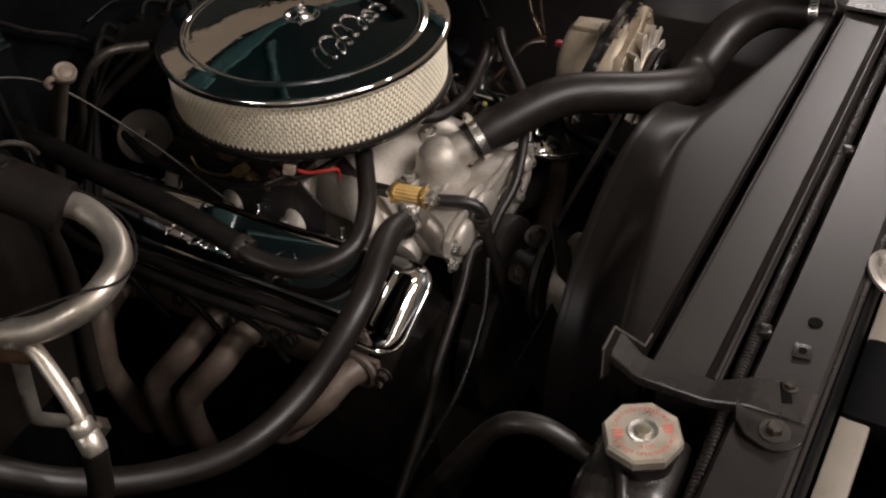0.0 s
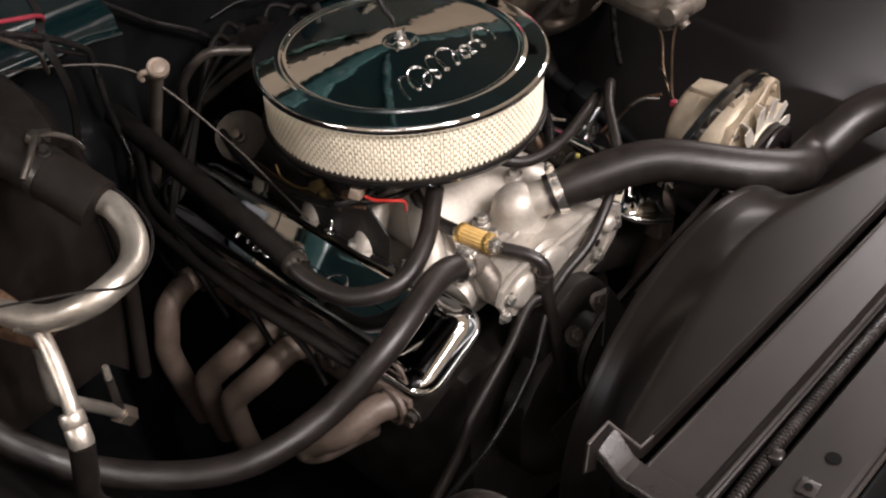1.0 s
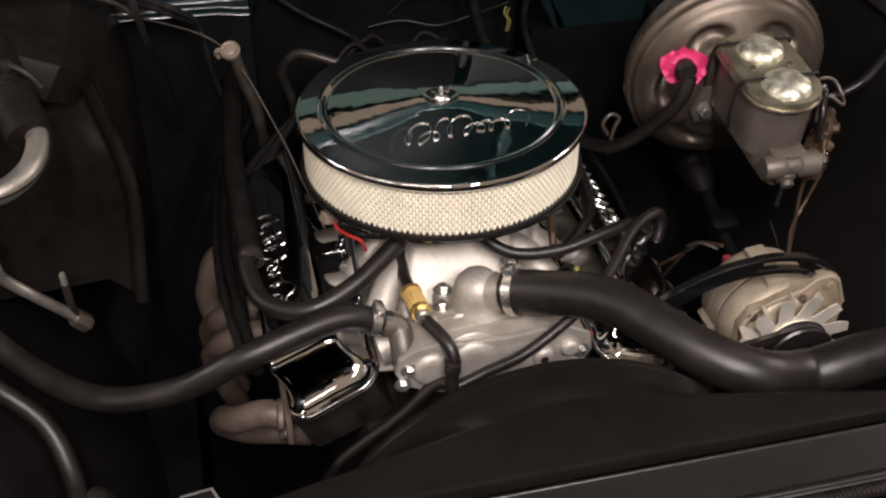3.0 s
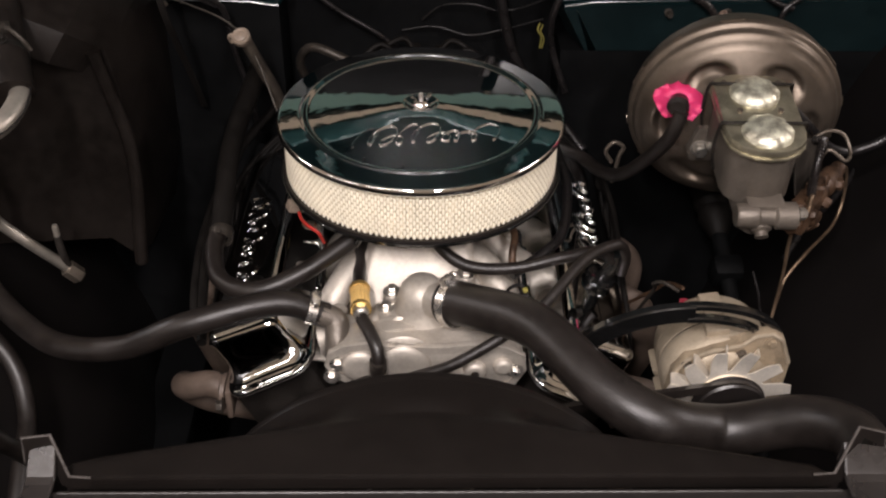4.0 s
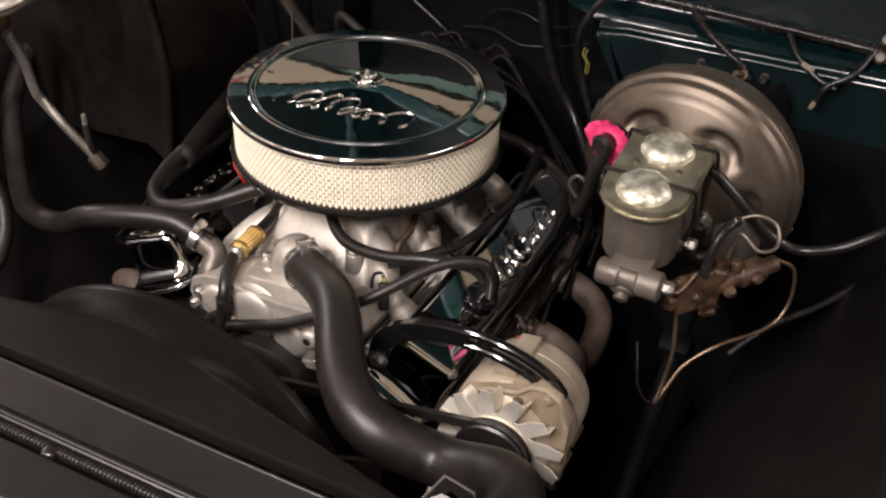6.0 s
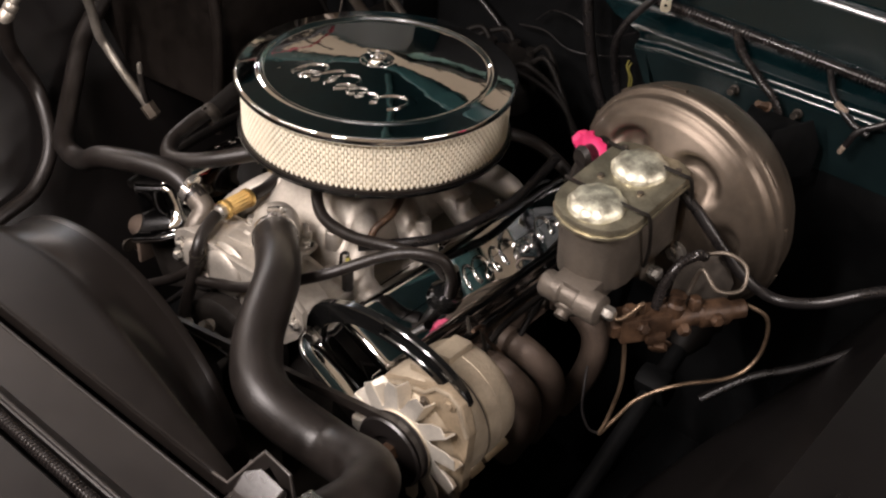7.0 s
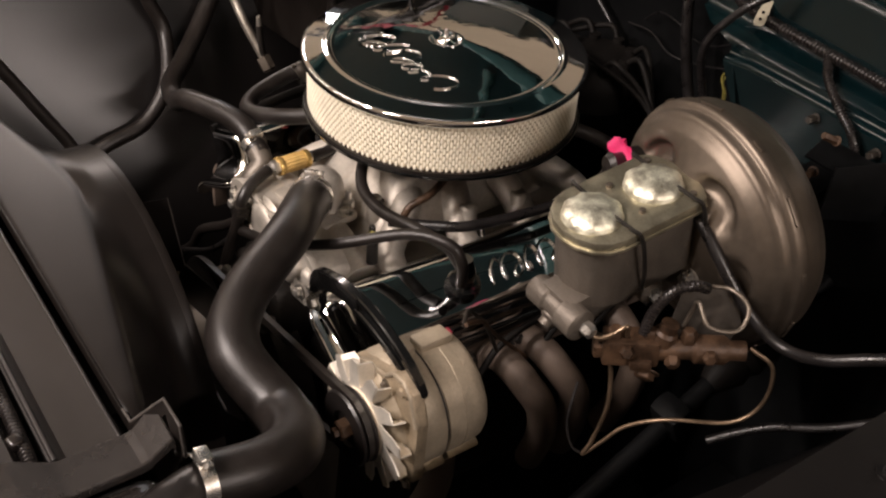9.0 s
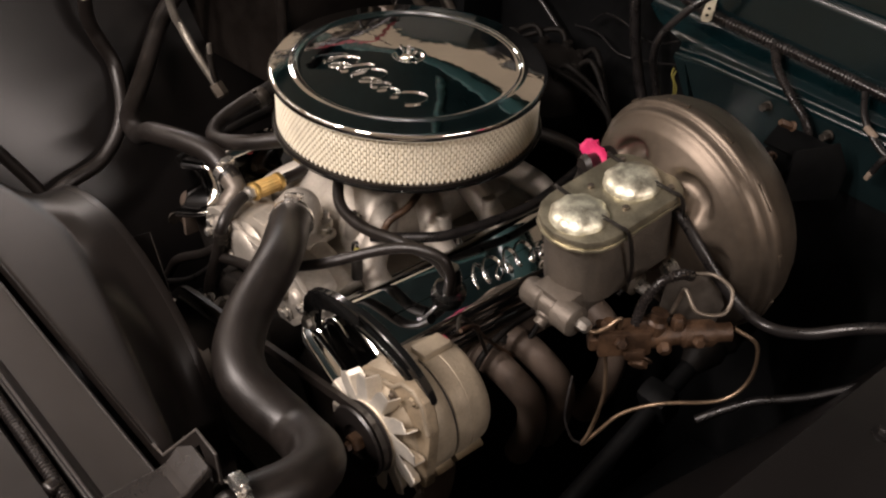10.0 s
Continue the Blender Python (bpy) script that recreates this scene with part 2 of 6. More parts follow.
def slab(poly, h0, h1, m=Matrix(), bevel=0.0, bm=None):
    """A plate: an outline of (x, y) from height h0 to h1."""
    b = bmesh.new()
    lo = [b.verts.new((x, y, h0)) for x, y in poly]
    hi = [b.verts.new((x, y, h1)) for x, y in poly]
    b.faces.new(lo[::-1])
    b.faces.new(hi)
    n = len(poly)
    for k in range(n):
        b.faces.new((lo[k], lo[(k + 1) % n], hi[(k + 1) % n], hi[k]))
    if bevel:
        bmesh.ops.bevel(b, geom=b.edges[:], offset=bevel, segments=2, affect="EDGES", profile=0.6)
    b.transform(m)
    return join(bm, b) if bm else b


def skin(rows, thick=0.0, bm=None):
    """A sheet through rows of points, with thickness."""
    b = bm or bmesh.new()
    g = [[b.verts.new(p) for p in row] for row in rows]
    for r0, r1 in zip(g, g[1:]):
        for k in range(len(r0) - 1):
            b.faces.new((r0[k], r0[k + 1], r1[k + 1], r1[k]))
    if thick:
        bmesh.ops.recalc_face_normals(b, faces=b.faces[:])
        bmesh.ops.solidify(b, geom=b.faces[:], thickness=thick)
    return b


def hex_bolt(m, r=0.007, h=0.006, washer=0.011, bm=None):
    bm = bm or bmesh.new()
    lathe([(washer, 0), (washer, 0.0015), (r * 0.9, 0.002)], 20, m, bm)
    lathe([(r, 0.0018), (r, h), (r * 0.82, h + 0.0012), (r * 0.35, h + 0.0012), (0, h + 0.0006)], 6, m, bm)
    return bm


def band_clamp(place, direction, r, width=0.011, name="hose_clamp", parent=None, label=""):
    """A worm-drive clamp: band, screw housing and screw."""
    m = axis(place, direction)
    w = width / 2
    if parent:
        t = part("clamp_band", lathe([(r, -w), (r + 0.0016, -w), (r + 0.0016, w), (r, w)], 32, m, closed=True), CLAMP, parent, label)
    else:
        t = thing(name, place, label or "bright zinc-plated worm-drive clamp on a black hose", "hose clamp", "hose clamps")
        part("band", lathe([(r, -w), (r + 0.0016, -w), (r + 0.0016, w), (r, w)], 32, m, closed=True), CLAMP, t)
    part("screw_housing", box(0.016, 0.010, width, m @ pose(0, r + 0.005, 0), 0.0015), CLAMP, t)
    part("screw", hex_bolt(m @ pose(0.008, r + 0.006, 0, 0, 90, 0), 0.0042, 0.006, 0.005), CLAMP, t)
    return t


def hose(name, pts, r, label, mat=None, category="hose", ends=True, group="", n=10):
    t = thing(name, pts[0], label, category, group)
    part("sleeve", tube(pts, r, n=n), mat or RUBBER, t)
    return t


# ---- garage ----
solid("floor", slab([(-6, -8), (6, -8), (6, 8), (-6, 8)], -0.1, 0.0), FLOOR, "beige concrete garage floor", "floor", kind="structure")
solid("ceiling", slab([(-6, -8), (6, -8), (6, 8), (-6, 8)], 2.75, 2.85), CEIL, "off-white garage ceiling", "ceiling", kind="structure")
for nm, poly in (("wall_west", [(-6.1, -8), (-6, -8), (-6, 8), (-6.1, 8)]), ("wall_east", [(6, -8), (6.1, -8), (6.1, 8), (6, 8)]),
                 ("wall_south", [(-6.1, -8.1), (6.1, -8.1), (6.1, -8), (-6.1, -8)]), ("wall_north", [(-6.1, 8), (6.1, 8), (6.1, 8.1), (-6.1, 8.1)])):
    solid(nm, slab(poly, 0.0, 2.75), WALL, "plain cream painted garage wall", "wall", kind="structure")
GLOW = bpy.data.materials.new("lit_diffuser")
GLOW.use_nodes = True
_p = GLOW.node_tree.nodes["Principled BSDF"]
_p.inputs["Emission Color"].default_value, _p.inputs["Emission Strength"].default_value = (1.0, 0.88, 0.72, 1), 6.0
for lx, ly, watts in LAMPS:
    t = thing("unseen_ceiling_light", (lx, ly, 2.75), "assumed white ceiling batten, unseen, with a lit tube", "ceiling light", "ceiling lights")
    part("housing", box(0.16, 1.25, 0.05, pose(lx, ly, 2.725), 0.006), WHITE_PL, t)
    part("diffuser", box(0.11, 1.18, 0.012, pose(lx, ly, 2.694), 0.004), GLOW, t, "lit white diffuser")

# Housing made up for the added cool lamp.
for lx, ly, watts in COOL:
    t = thing("added_cool_lamp", (lx, ly, 2.75), "unseen round lamp added for a bluish sheen", "ceiling light", "ceiling lights")
    part("base", lathe([(0.15, 2.75), (0.15, 2.73), (0.13, 2.70), (0.0, 2.70)], 32, pose(lx, ly, 0)), WHITE_PL, t)
    part("diffuser", lathe([(0.125, 2.70), (0.12, 2.694), (0.06, 2.688), (0.0, 2.687)], 32, pose(lx, ly, 0)), GLOW, t, "lit white diffuser")

# Housings made up for the added highlight battens.
for lx, ly, watts in CROSS:
    t = thing("unseen_ceiling_light", (lx, ly, 2.75), "assumed white ceiling batten, unseen, with a lit tube", "ceiling light", "ceiling lights")
    part("housing", box(1.45, 0.16, 0.05, pose(lx, ly, 2.725), 0.006), WHITE_PL, t)
    part("diffuser", box(1.38, 0.11, 0.012, pose(lx, ly, 2.694), 0.004), GLOW, t, "lit white diffuser")

# ---- car body round the engine bay ----


def firewall():
    t = thing("firewall", (0, 0.3, 0.5), "dark teal painted steel firewall with pressed ledges", "car body panel", kind="structure")
    # recessed middle and passenger side; the recess's shade is put into its near-black
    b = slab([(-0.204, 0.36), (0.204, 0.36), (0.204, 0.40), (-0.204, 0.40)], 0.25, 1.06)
    part("recess_panel", b, UNDER_SHADE, t)
    # stepped side panels: near-black lower face painted as shade, then upper face and ledge, with a rounded pressed rib
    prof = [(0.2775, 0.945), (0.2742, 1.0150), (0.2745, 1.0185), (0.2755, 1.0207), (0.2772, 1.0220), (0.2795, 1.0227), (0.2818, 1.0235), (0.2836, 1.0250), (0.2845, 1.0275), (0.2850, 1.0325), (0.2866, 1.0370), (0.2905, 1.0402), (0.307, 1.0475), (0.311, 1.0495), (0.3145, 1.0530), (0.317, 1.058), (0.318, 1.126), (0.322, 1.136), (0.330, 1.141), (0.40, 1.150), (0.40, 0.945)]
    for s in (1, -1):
        part("lower_panel", slab([(s * 0.205, 0.279), (s * 0.78, 0.279), (s * 0.78, 0.40), (s * 0.205, 0.40)], 0.25, 0.944 if s > 0 else 1.016), UNDER_SHADE, t, "lower panel darkened as the shade below the ledge")
        rows = []
        for x, dy, rise in ((0.185, 0.07, -0.004), (0.205, 0.0, -0.004), (0.222, 0.0, -0.002), (0.245, 0.0, 0.002), (0.34, 0.0, 0.004), (0.45, 0.0, 0.006), (0.62, 0.0, 0.010), (0.78, 0.0, 0.012)):
            row = []
            for y, z in (prof if s > 0 else [(0.2745, 1.0185)] + prof[3:-1] + [(0.40, 1.0185)]):
                shift = 0.0
                if x < 0.23 and s > 0:
                    shift = -0.075 * max(0.0, min(1.0, (z - 1.033) / 0.012)) + 0.035 * max(0.0, (1.01 - z) / 0.065)
                row.append(Vector((s * (x + shift), y + dy, z + (rise if 1.005 < z < 1.036 else 0.0))))
            rows.append(row)
        if s > 0:
            part("lower_face", skin([row[:2] for row in rows]), TEAL_DULL, t, "dusty teal lower face")
            rows = [row[1:-1] + [row[-1] + Vector((0, 0, 0.07))] for row in rows]
        part("stepped_panel", skin(rows), TEAL, t, sharp=50)
    part("cowl_top", slab([(-0.30, 0.41), (-0.185, 0.37), (0.185, 0.37), (0.30, 0.41), (0.86, 0.41), (0.86, 0.755), (-0.86, 0.755), (-0.86, 0.41)], 1.062, 1.16, bevel=0.01), UNDER_SHADE, t, "black cowl vent panel")
    return t


firewall()


def inner_fender(sign, name):
    """Black apron with a rounded wheel hump."""
    ys = [-0.70 + 0.05 * k for k in range(22)]
    rows = []
    for y in ys:
        hump = math.exp(-((y + 0.08) / 0.27) ** 2)
        row = []
        for s in range(15):
            u = s / 14
            z = 0.16 + 0.82 * u
            x = 0.44 + 0.26 * u ** 1.6 - 0.10 * hump * math.sin(math.pi * min(1, u * 1.15)) ** 1.3 * (1 - 0.5 * u)
            row.append(Vector((sign * x, y, z)))
        rows.append(row)
    t = thing(name, (sign * 0.6, -0.2, 0.3), "black painted inner fender apron with a rounded wheel hump", "inner fender", "inner fenders")
    part("apron", skin(rows, 0.003), GUARD, t, sharp=60)
    part("top_flange", box(0.135, 1.08, 0.004, pose(sign * 0.757, -0.175, 0.984), 0.001), GUARD, t)
    for k in range(6):
        part("flange_bolt", hex_bolt(pose(sign * 0.735, -0.62 + 0.18 * k, 0.986), 0.006, 0.006, 0.010), GUARD, t)
    return t


inner_fender(1, "inner_fender")
inner_fender(-1, "inner_fender")


def outer_fender(sign):
    prof = [(0.815, 0.999), (0.835, 1.006), (0.875, 1.000), (0.91, 0.975), (0.94, 0.92), (0.955, 0.80), (0.955, 0.55)]
    rows = [[Vector((sign * x, y, z)) for x, z in prof] for y in (-0.95, -0.6, -0.2, 0.2, 0.7)]
    return solid("front_fender", skin(rows, 0.002), TEAL, "dark teal glossy front fender", "car fender", "front fenders")


outer_fender(1)
outer_fender(-1)


def hood():
    t = thing("hood", (0, 0.40, 1.16), "dark teal open hood with a matt black braced underside", "car hood")
    m = pose(0, 0.335, 1.238, -53, 0, 0)
    part("panel", box(1.74, 1.30, 0.016, m @ pose(0, -0.65, 0.03), 0.006), TEAL, t)
    part("inner_skin", box(1.68, 1.24, 0.012, m @ pose(0, -0.65, 0.016), 0.005), HOODSKIN, t, "dark teal inner skin")
    for x in (-0.81, 0.81):
        part("brace", box(0.026, 1.22, 0.022, m @ pose(x, -0.65, 0.006), 0.010, 3), HOODPAINT, t, "teal pressed brace")
    for y in (-0.03, -1.24):
        part("brace", box(1.48, 0.05, 0.022, m @ pose(0, y, 0.006), 0.010, 3), HOODPAINT, t, "teal pressed brace")
    for s in (-1, 1):
        part("brace", tube([m @ Vector(p) for p in ((s * 0.26, -0.62, 0.008), (s * 0.15, -0.45, 0.008), (s * 0.13, -0.30, 0.008), (s * 0.22, -0.08, 0.008))], 0.010), HOODPAINT, t, "teal pressed brace")
    part("brace", tube([m @ Vector(p) for p in ((-0.12, -0.22, 0.008), (-0.10, -0.31, 0.008), (0, -0.35, 0.008), (0.10, -0.31, 0.008), (0.12, -0.22, 0.008))], 0.014), HOODPAINT, t, "teal arched brace")
    for s in (-1, 1):
        part("hinge_arm", tube([(s * 0.70, 0.42, 1.14), (s * 0.70, 0.40, 1.22), (s * 0.69, 0.33, 1.25), (s * 0.68, 0.22, 1.385)], 0.012), UNDER_SHADE, t)
    return t


hood()


def cab():
    """Windscreen, pillars and roof behind the bay."""
    t = thing("cab", (0, 1.0, 0.5), "dark teal cab with a windscreen behind the engine bay", "car cab")
    # Unseen windscreen, given an added opaque pale teal tone.
    part("windscreen", skin([[Vector((x, 0.76 + 0.08 * (x / 0.86) ** 2, 1.158)) for x in (-0.86, -0.45, 0, 0.45, 0.86)], [Vector((x * 0.94, 1.12 + 0.08 * (x / 0.86) ** 2, 1.62)) for x in (-0.86, -0.45, 0, 0.45, 0.86)]], 0.005), GLASS_TINT, t, "unseen windscreen in opaque pale teal")
    part("roof", slab([(-0.78, 1.12), (0.78, 1.12), (0.84, 1.35), (0.84, 2.6), (-0.84, 2.6), (-0.84, 1.35)], 1.615, 1.68, bevel=0.03), TEAL, t)
    for s in (-1, 1):
        part("pillar", tube([(s * 0.88, 0.84, 1.14), (s * 0.82, 1.20, 1.62)], 0.04, straight=True), TEAL, t)
        part("door", slab([(s * 0.88, 0.78), (s * 0.94, 0.78), (s * 0.94, 2.5), (s * 0.88, 2.5)], 0.35, 1.17, bevel=0.01), TEAL, t)
    part("bulkhead", slab([(-0.87, 0.76), (0.87, 0.76), (0.87, 0.80), (-0.87, 0.80)], 0.25, 1.155), UNDER_SHADE, t)
    return t


cab()


def chassis():
    t = thing("chassis_frame", (0, 0, 0.1), "dark chassis frame added to close the bay below the engine", "car chassis")
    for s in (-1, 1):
        part("rail", box(0.08, 2.4, 0.14, pose(s * 0.40, 0.1, 0.36), 0.01), UNDER_SHADE, t)
    part("crossmember", box(0.80, 0.22, 0.12, pose(0, -0.28, 0.27), 0.02), UNDER_SHADE, t)
    # Unseen plate added to shut out floor light from below.
    part("bottom_closure", slab([(-0.46, -0.80), (0.46, -0.80), (0.46, 0.80), (-0.46, 0.80)], 0.17, 0.18), UNDER_SHADE, t)
    return t


chassis()


def wheel(x, y):
    s = 1 if x > 0 else -1
    t = thing("wheel", (x, y, 0), "black tyre on a dark steel rim", "wheel", "wheels")
    m = Matrix.Translation((x, y, 0.36)) @ Matrix(((0, 0, s, 0), (1, 0, 0, 0), (0, 1, 0, 0), (0, 0, 0, 1)))
    tyre = part("tyre", lathe([(0.20, -0.09), (0.23, -0.11), (0.32, -0.11), (0.352, -0.095), (0.36, -0.06), (0.36, 0.06), (0.352, 0.095), (0.32, 0.11), (0.23, 0.11), (0.20, 0.09)], 64, m, closed=True), TYRE, t)
    rim = part("rim", lathe([(0.205, 0.085), (0.198, 0.06), (0.15, 0.03), (0.07, 0.05), (0.05, 0.075), (0, 0.075)], 48, m), OILED, t)
    part("drum", lathe([(0.16, -0.08), (0.16, 0.02), (0, 0.02)], 40, m), OILED, t)
    for k in range(5):
        a = 2 * math.pi * k / 5
        part("lug_nut", hex_bolt(m @ pose(0.085 * math.cos(a), 0.085 * math.sin(a), 0.046), 0.010, 0.014, 0.012), OILED, rim)
    return t


for wx, wy in ((-0.82, -0.05), (0.82, -0.05), (-0.82, 2.25), (0.82, 2.25)):
    wheel(wx, wy)


def front_end():
    t = thing("grille_panel", (0, -0.78, 0.3), "dark grille panel with a pale top bar ahead of the radiator", "car grille")
    # Panel added to keep light from leaking in under the front.
    part("panel", box(1.60, 0.05, 0.60, pose(0, -0.80, 0.55), 0.01), UNDER_SHADE, t)
    part("top_bar", box(1.50, 0.028, 0.020, pose(0, -0.7225, 0.840), 0.004), PALE_BAR, t, "pale painted bar")
    part("bar_bracket", box(0.112, 0.07, 0.03, pose(-0.149, -0.742, 0.842), 0.010), UNDER_SHADE, t)
    part("bar_bracket", box(0.10, 0.06, 0.06, pose(0.30, -0.735, 0.85), 0.012), UNDER_SHADE, t)
    for k in range(6):
        part("slat", box(1.44, 0.02, 0.012, pose(0, -0.772, 0.40 + 0.07 * k), 0.003), UNDER_SHADE, t)
    t = thing("hood_latch", (-0.10, -0.715, 0.95), "steel hood latch plate with a small spring", "hood latch")
    part("plate", lathe([(0.030, 0), (0.030, 0.003), (0.024, 0.004), (0.014, -0.002), (0, -0.002)], 32, axis((-0.118, -0.722, 0.955), (0, -0.35, 1))), STEEL, t)
    part("spring", tube([Vector((-0.135 + 0.004 * math.cos(k * 0.9), -0.742 + 0.004 * math.sin(k * 0.9), 0.945 - 0.0009 * k)) for k in range(34)], 0.0012, straight=True, seg=6), STEEL, t)
    part("arm", box(0.02, 0.03, 0.008, pose(-0.105, -0.708, 0.956), 0.002), STEEL, t)
    # Unseen bumper, there to stop light from getting under the truck.
    t = thing("front_bumper", (0, -0.95, 0.4), "dark steel front bumper, unseen, added to block light", "bumper")
    part("bar", box(1.8, 0.10, 0.16, pose(0, -0.95, 0.48), 0.03, 3), UNDER_SHADE, t)
    for s in (-1, 1):
        part("bracket", box(0.05, 0.55, 0.08, pose(s * 0.40, -0.85, 0.40), 0.008), UNDER_SHADE, t)


front_end()


def radiator_support():
    t = thing("radiator_support", (0, -0.67, 0.5), "satin black steel radiator support with a holed top flange", "radiator support")
    prof = [(-0.640, 0.90), (-0.640, 0.952), (-0.644, 0.958), (-0.694, 0.962), (-0.701, 0.957), (-0.703, 0.86), (-0.700, 0.86), (-0.697, 0.950), (-0.692, 0.956), (-0.650, 0.953), (-0.645, 0.948), (-0.644, 0.90)]
    b = bmesh.new()
    rows = [[Vector((x, y, z)) for y, z in prof + prof[:1]] for x in (-0.72, 0.72)]
    part("top_flange", skin(rows, 0, b), SATIN, t)
    # Darker sheet over the front: the shade there is put into its colour.
    part("front_face", box(1.44, 0.0030, 0.094, pose(0, -0.7046, 0.908), 0.0010), UNDER_SHADE, t, "front face darkened as shade below the flange")
    # Lighter bead added to stand in for the highlight along the bend.
    part("edge_bead", tube([(-0.72, -0.7000, 0.9586), (0.72, -0.7000, 0.9586)], 0.0026, straight=True, seg=12), STRAP, t)
    b = bmesh.new()
    lathe([(0.0062, 0), (0.0062, 0.0008), (0, 0.0008)], 20, pose(-0.213, -0.6725, 0.9608), b)
    part("round_hole", b, PITCH, t, "dark punched hole")
    part("cage_nut", box(0.0165, 0.0155, 0.0022, pose(-0.253, -0.672, 0.9620, 0, 0, 6), 0.0008), STRAP, t)
    part("cage_nut_hole", lathe([(0.0036, 0), (0.0036, 0.0008), (0, 0.0008)], 16, pose(-0.253, -0.672, 0.9630)), PITCH, t)
    part("lower_crossmember", box(1.44, 0.07, 0.10, pose(0, -0.70, 0.42), 0.01), GUARD, t)
    for s in (-1, 1):
        part("side_upright", box(0.10, 0.05, 0.55, pose(s * 0.62, -0.675, 0.66), 0.008), GUARD, t)
    return t


radiator_support()


# ---- radiator, shroud and straps ----
def radiator():
    t = thing("radiator", (0.03, -0.585, 0.45), "black painted radiator with side tanks", "radiator")
    part("core", box(0.66, 0.05, 0.46, pose(0.03, -0.59, 0.70), 0.003), SATIN, t)
    # top plate between groove and ridge
    prof = [(-0.5600, 0.925), (-0.5600, 0.9470), (-0.5632, 0.9500), (-0.570, 0.9485), (-0.606, 0.9465), (-0.611, 0.9510), (-0.6157, 0.9528), (-0.6200, 0.9500), (-0.6205, 0.925)]
    rows = [[Vector((x, y, z)) for y, z in prof] for x in (-0.318, 0.372)]
    part("top_plate", skin(rows, 0.0015), SATIN, t)
    for y, z, r in ((-0.5632, 0.9488, 0.0022), (-0.6157, 0.9512, 0.0028)):
        part("edge_bead", tube([(-0.306, y, z), (0.362, y, z)], r, straight=True, seg=12), SATIN, t)
    for x, nm in ((-0.402, "side_tank"), (0.440, "side_tank")):
        part(nm, box(0.105, 0.085, 0.50, pose(x, -0.585, 0.69), 0.034, 5), STRAP, t)
    part("filler_neck", lathe([(0.026, 0.925), (0.026, 0.950), (0.030, 0.953), (0.030, 0.957), (0.0, 0.957)], 32, pose(-0.396, -0.587, 0)), SATIN, t)
    part("outlet_neck", tube([(0.432, -0.575, 0.921), (0.424, -0.545, 0.921), (0.415, -0.515, 0.918)], 0.0215), SATIN, t)
    part("overflow_nipple", tube([(-0.415, -0.575, 0.950), (-0.428, -0.583, 0.946), (-0.445, -0.595, 0.94)], 0.004), SATIN, t)
    part("heater_nipple", tube([(-0.398, -0.560, 0.915), (-0.400, -0.540, 0.924), (-0.404, -0.518, 0.937)], 0.0085), SATIN, t)
    return t


RAD = radiator()


def letters(words, size, place_of):
    """Flat print: each character set by place_of(offset from the middle)."""
    bm = bmesh.new()
    widths, meshes = [], []
    for ch in words:
        cu = bpy.data.curves.new("print", "FONT")
        cu.body, cu.size, cu.resolution_u = ch, size, 2
        ob = bpy.data.objects.new("print", cu)
        scene.collection.objects.link(ob)
        bpy.context.view_layer.update()
        me = bpy.data.meshes.new_from_object(ob.evaluated_get(bpy.context.evaluated_depsgraph_get()))
        xs = [v.co.x for v in me.vertices]
        widths.append((max(xs) + size * 0.10) if xs else size * 0.38)
        meshes.append(me)
        bpy.data.objects.remove(ob)
        bpy.data.curves.remove(cu)
    at = -sum(widths) / 2
    for w, me in zip(widths, meshes):
        b = bmesh.new()
        b.from_mesh(me)
        b.transform(place_of(at + w / 2) @ pose(-w / 2, 0, 0))
        join(bm, b)
        bpy.data.meshes.remove(me)
        at += w
    return bm


def radiator_cap():
    c = Vector((-0.396, -0.587, 0.956))
    m = Matrix.Translation(c) @ pose(0, 0, 0, 0, 0, 8)
    t = part("filler_cap", lathe([(0.0300, 0.0), (0.0320, 0.003), (0.0320, 0.0100), (0.0302, 0.013), (0.0, 0.013)], 8, m), CAP_GOLD, RAD, "octagonal pale-gold cap with red warning print", sharp=20)
    part("dimple", lathe([(0.0125, 0.0132), (0.0118, 0.0142), (0.0095, 0.0136), (0.0075, 0.0128), (0.0, 0.0128)], 32, m), STEEL, t, "bright pressed centre dimple")
    part("rivet", lathe([(0.0065, 0.0129), (0.006, 0.0148), (0.003, 0.0152), (0, 0.0152)], 24, m), LID_TIN, t)
    face = Matrix.Translation(c + Vector((0, 0, 0.01325))) @ pose(0, 0, 0, 0, 0, -58)

    def arc(radius, mid, flip):
        def at(off):
            a = mid + (off / radius if flip else -off / radius)
            return face @ pose(radius * math.cos(a), radius * math.sin(a), 0, 0, 0, math.degrees(a) + (90 if flip else -90))
        return at

    part("print", letters("CAUTION PRESSURE", 0.0050, arc(0.0205, math.pi / 2, False)), RED_INK, t, "red warning print")
    part("print", letters("DO NOT OPEN WHEN HOT", 0.0046, arc(0.0248, -math.pi / 2, True)), RED_INK, t, "red warning print")
    part("print", letters("15 LBS", 0.0045, arc(0.0175, -math.pi / 2, True)), RED_INK, t, "red pressure rating")
    for a0 in (0, 180):
        b = bmesh.new()
        for k in range(3):
            box(0.0085 - 0.001 * k, 0.0014, 0.0002, face @ pose((0.0195 if a0 == 0 else -0.0195), 0.003 - 0.0032 * k, 0.0001), 0, 1, b)
        part("print", b, RED_INK, t, "lines of small red print")
    return t


radiator_cap()


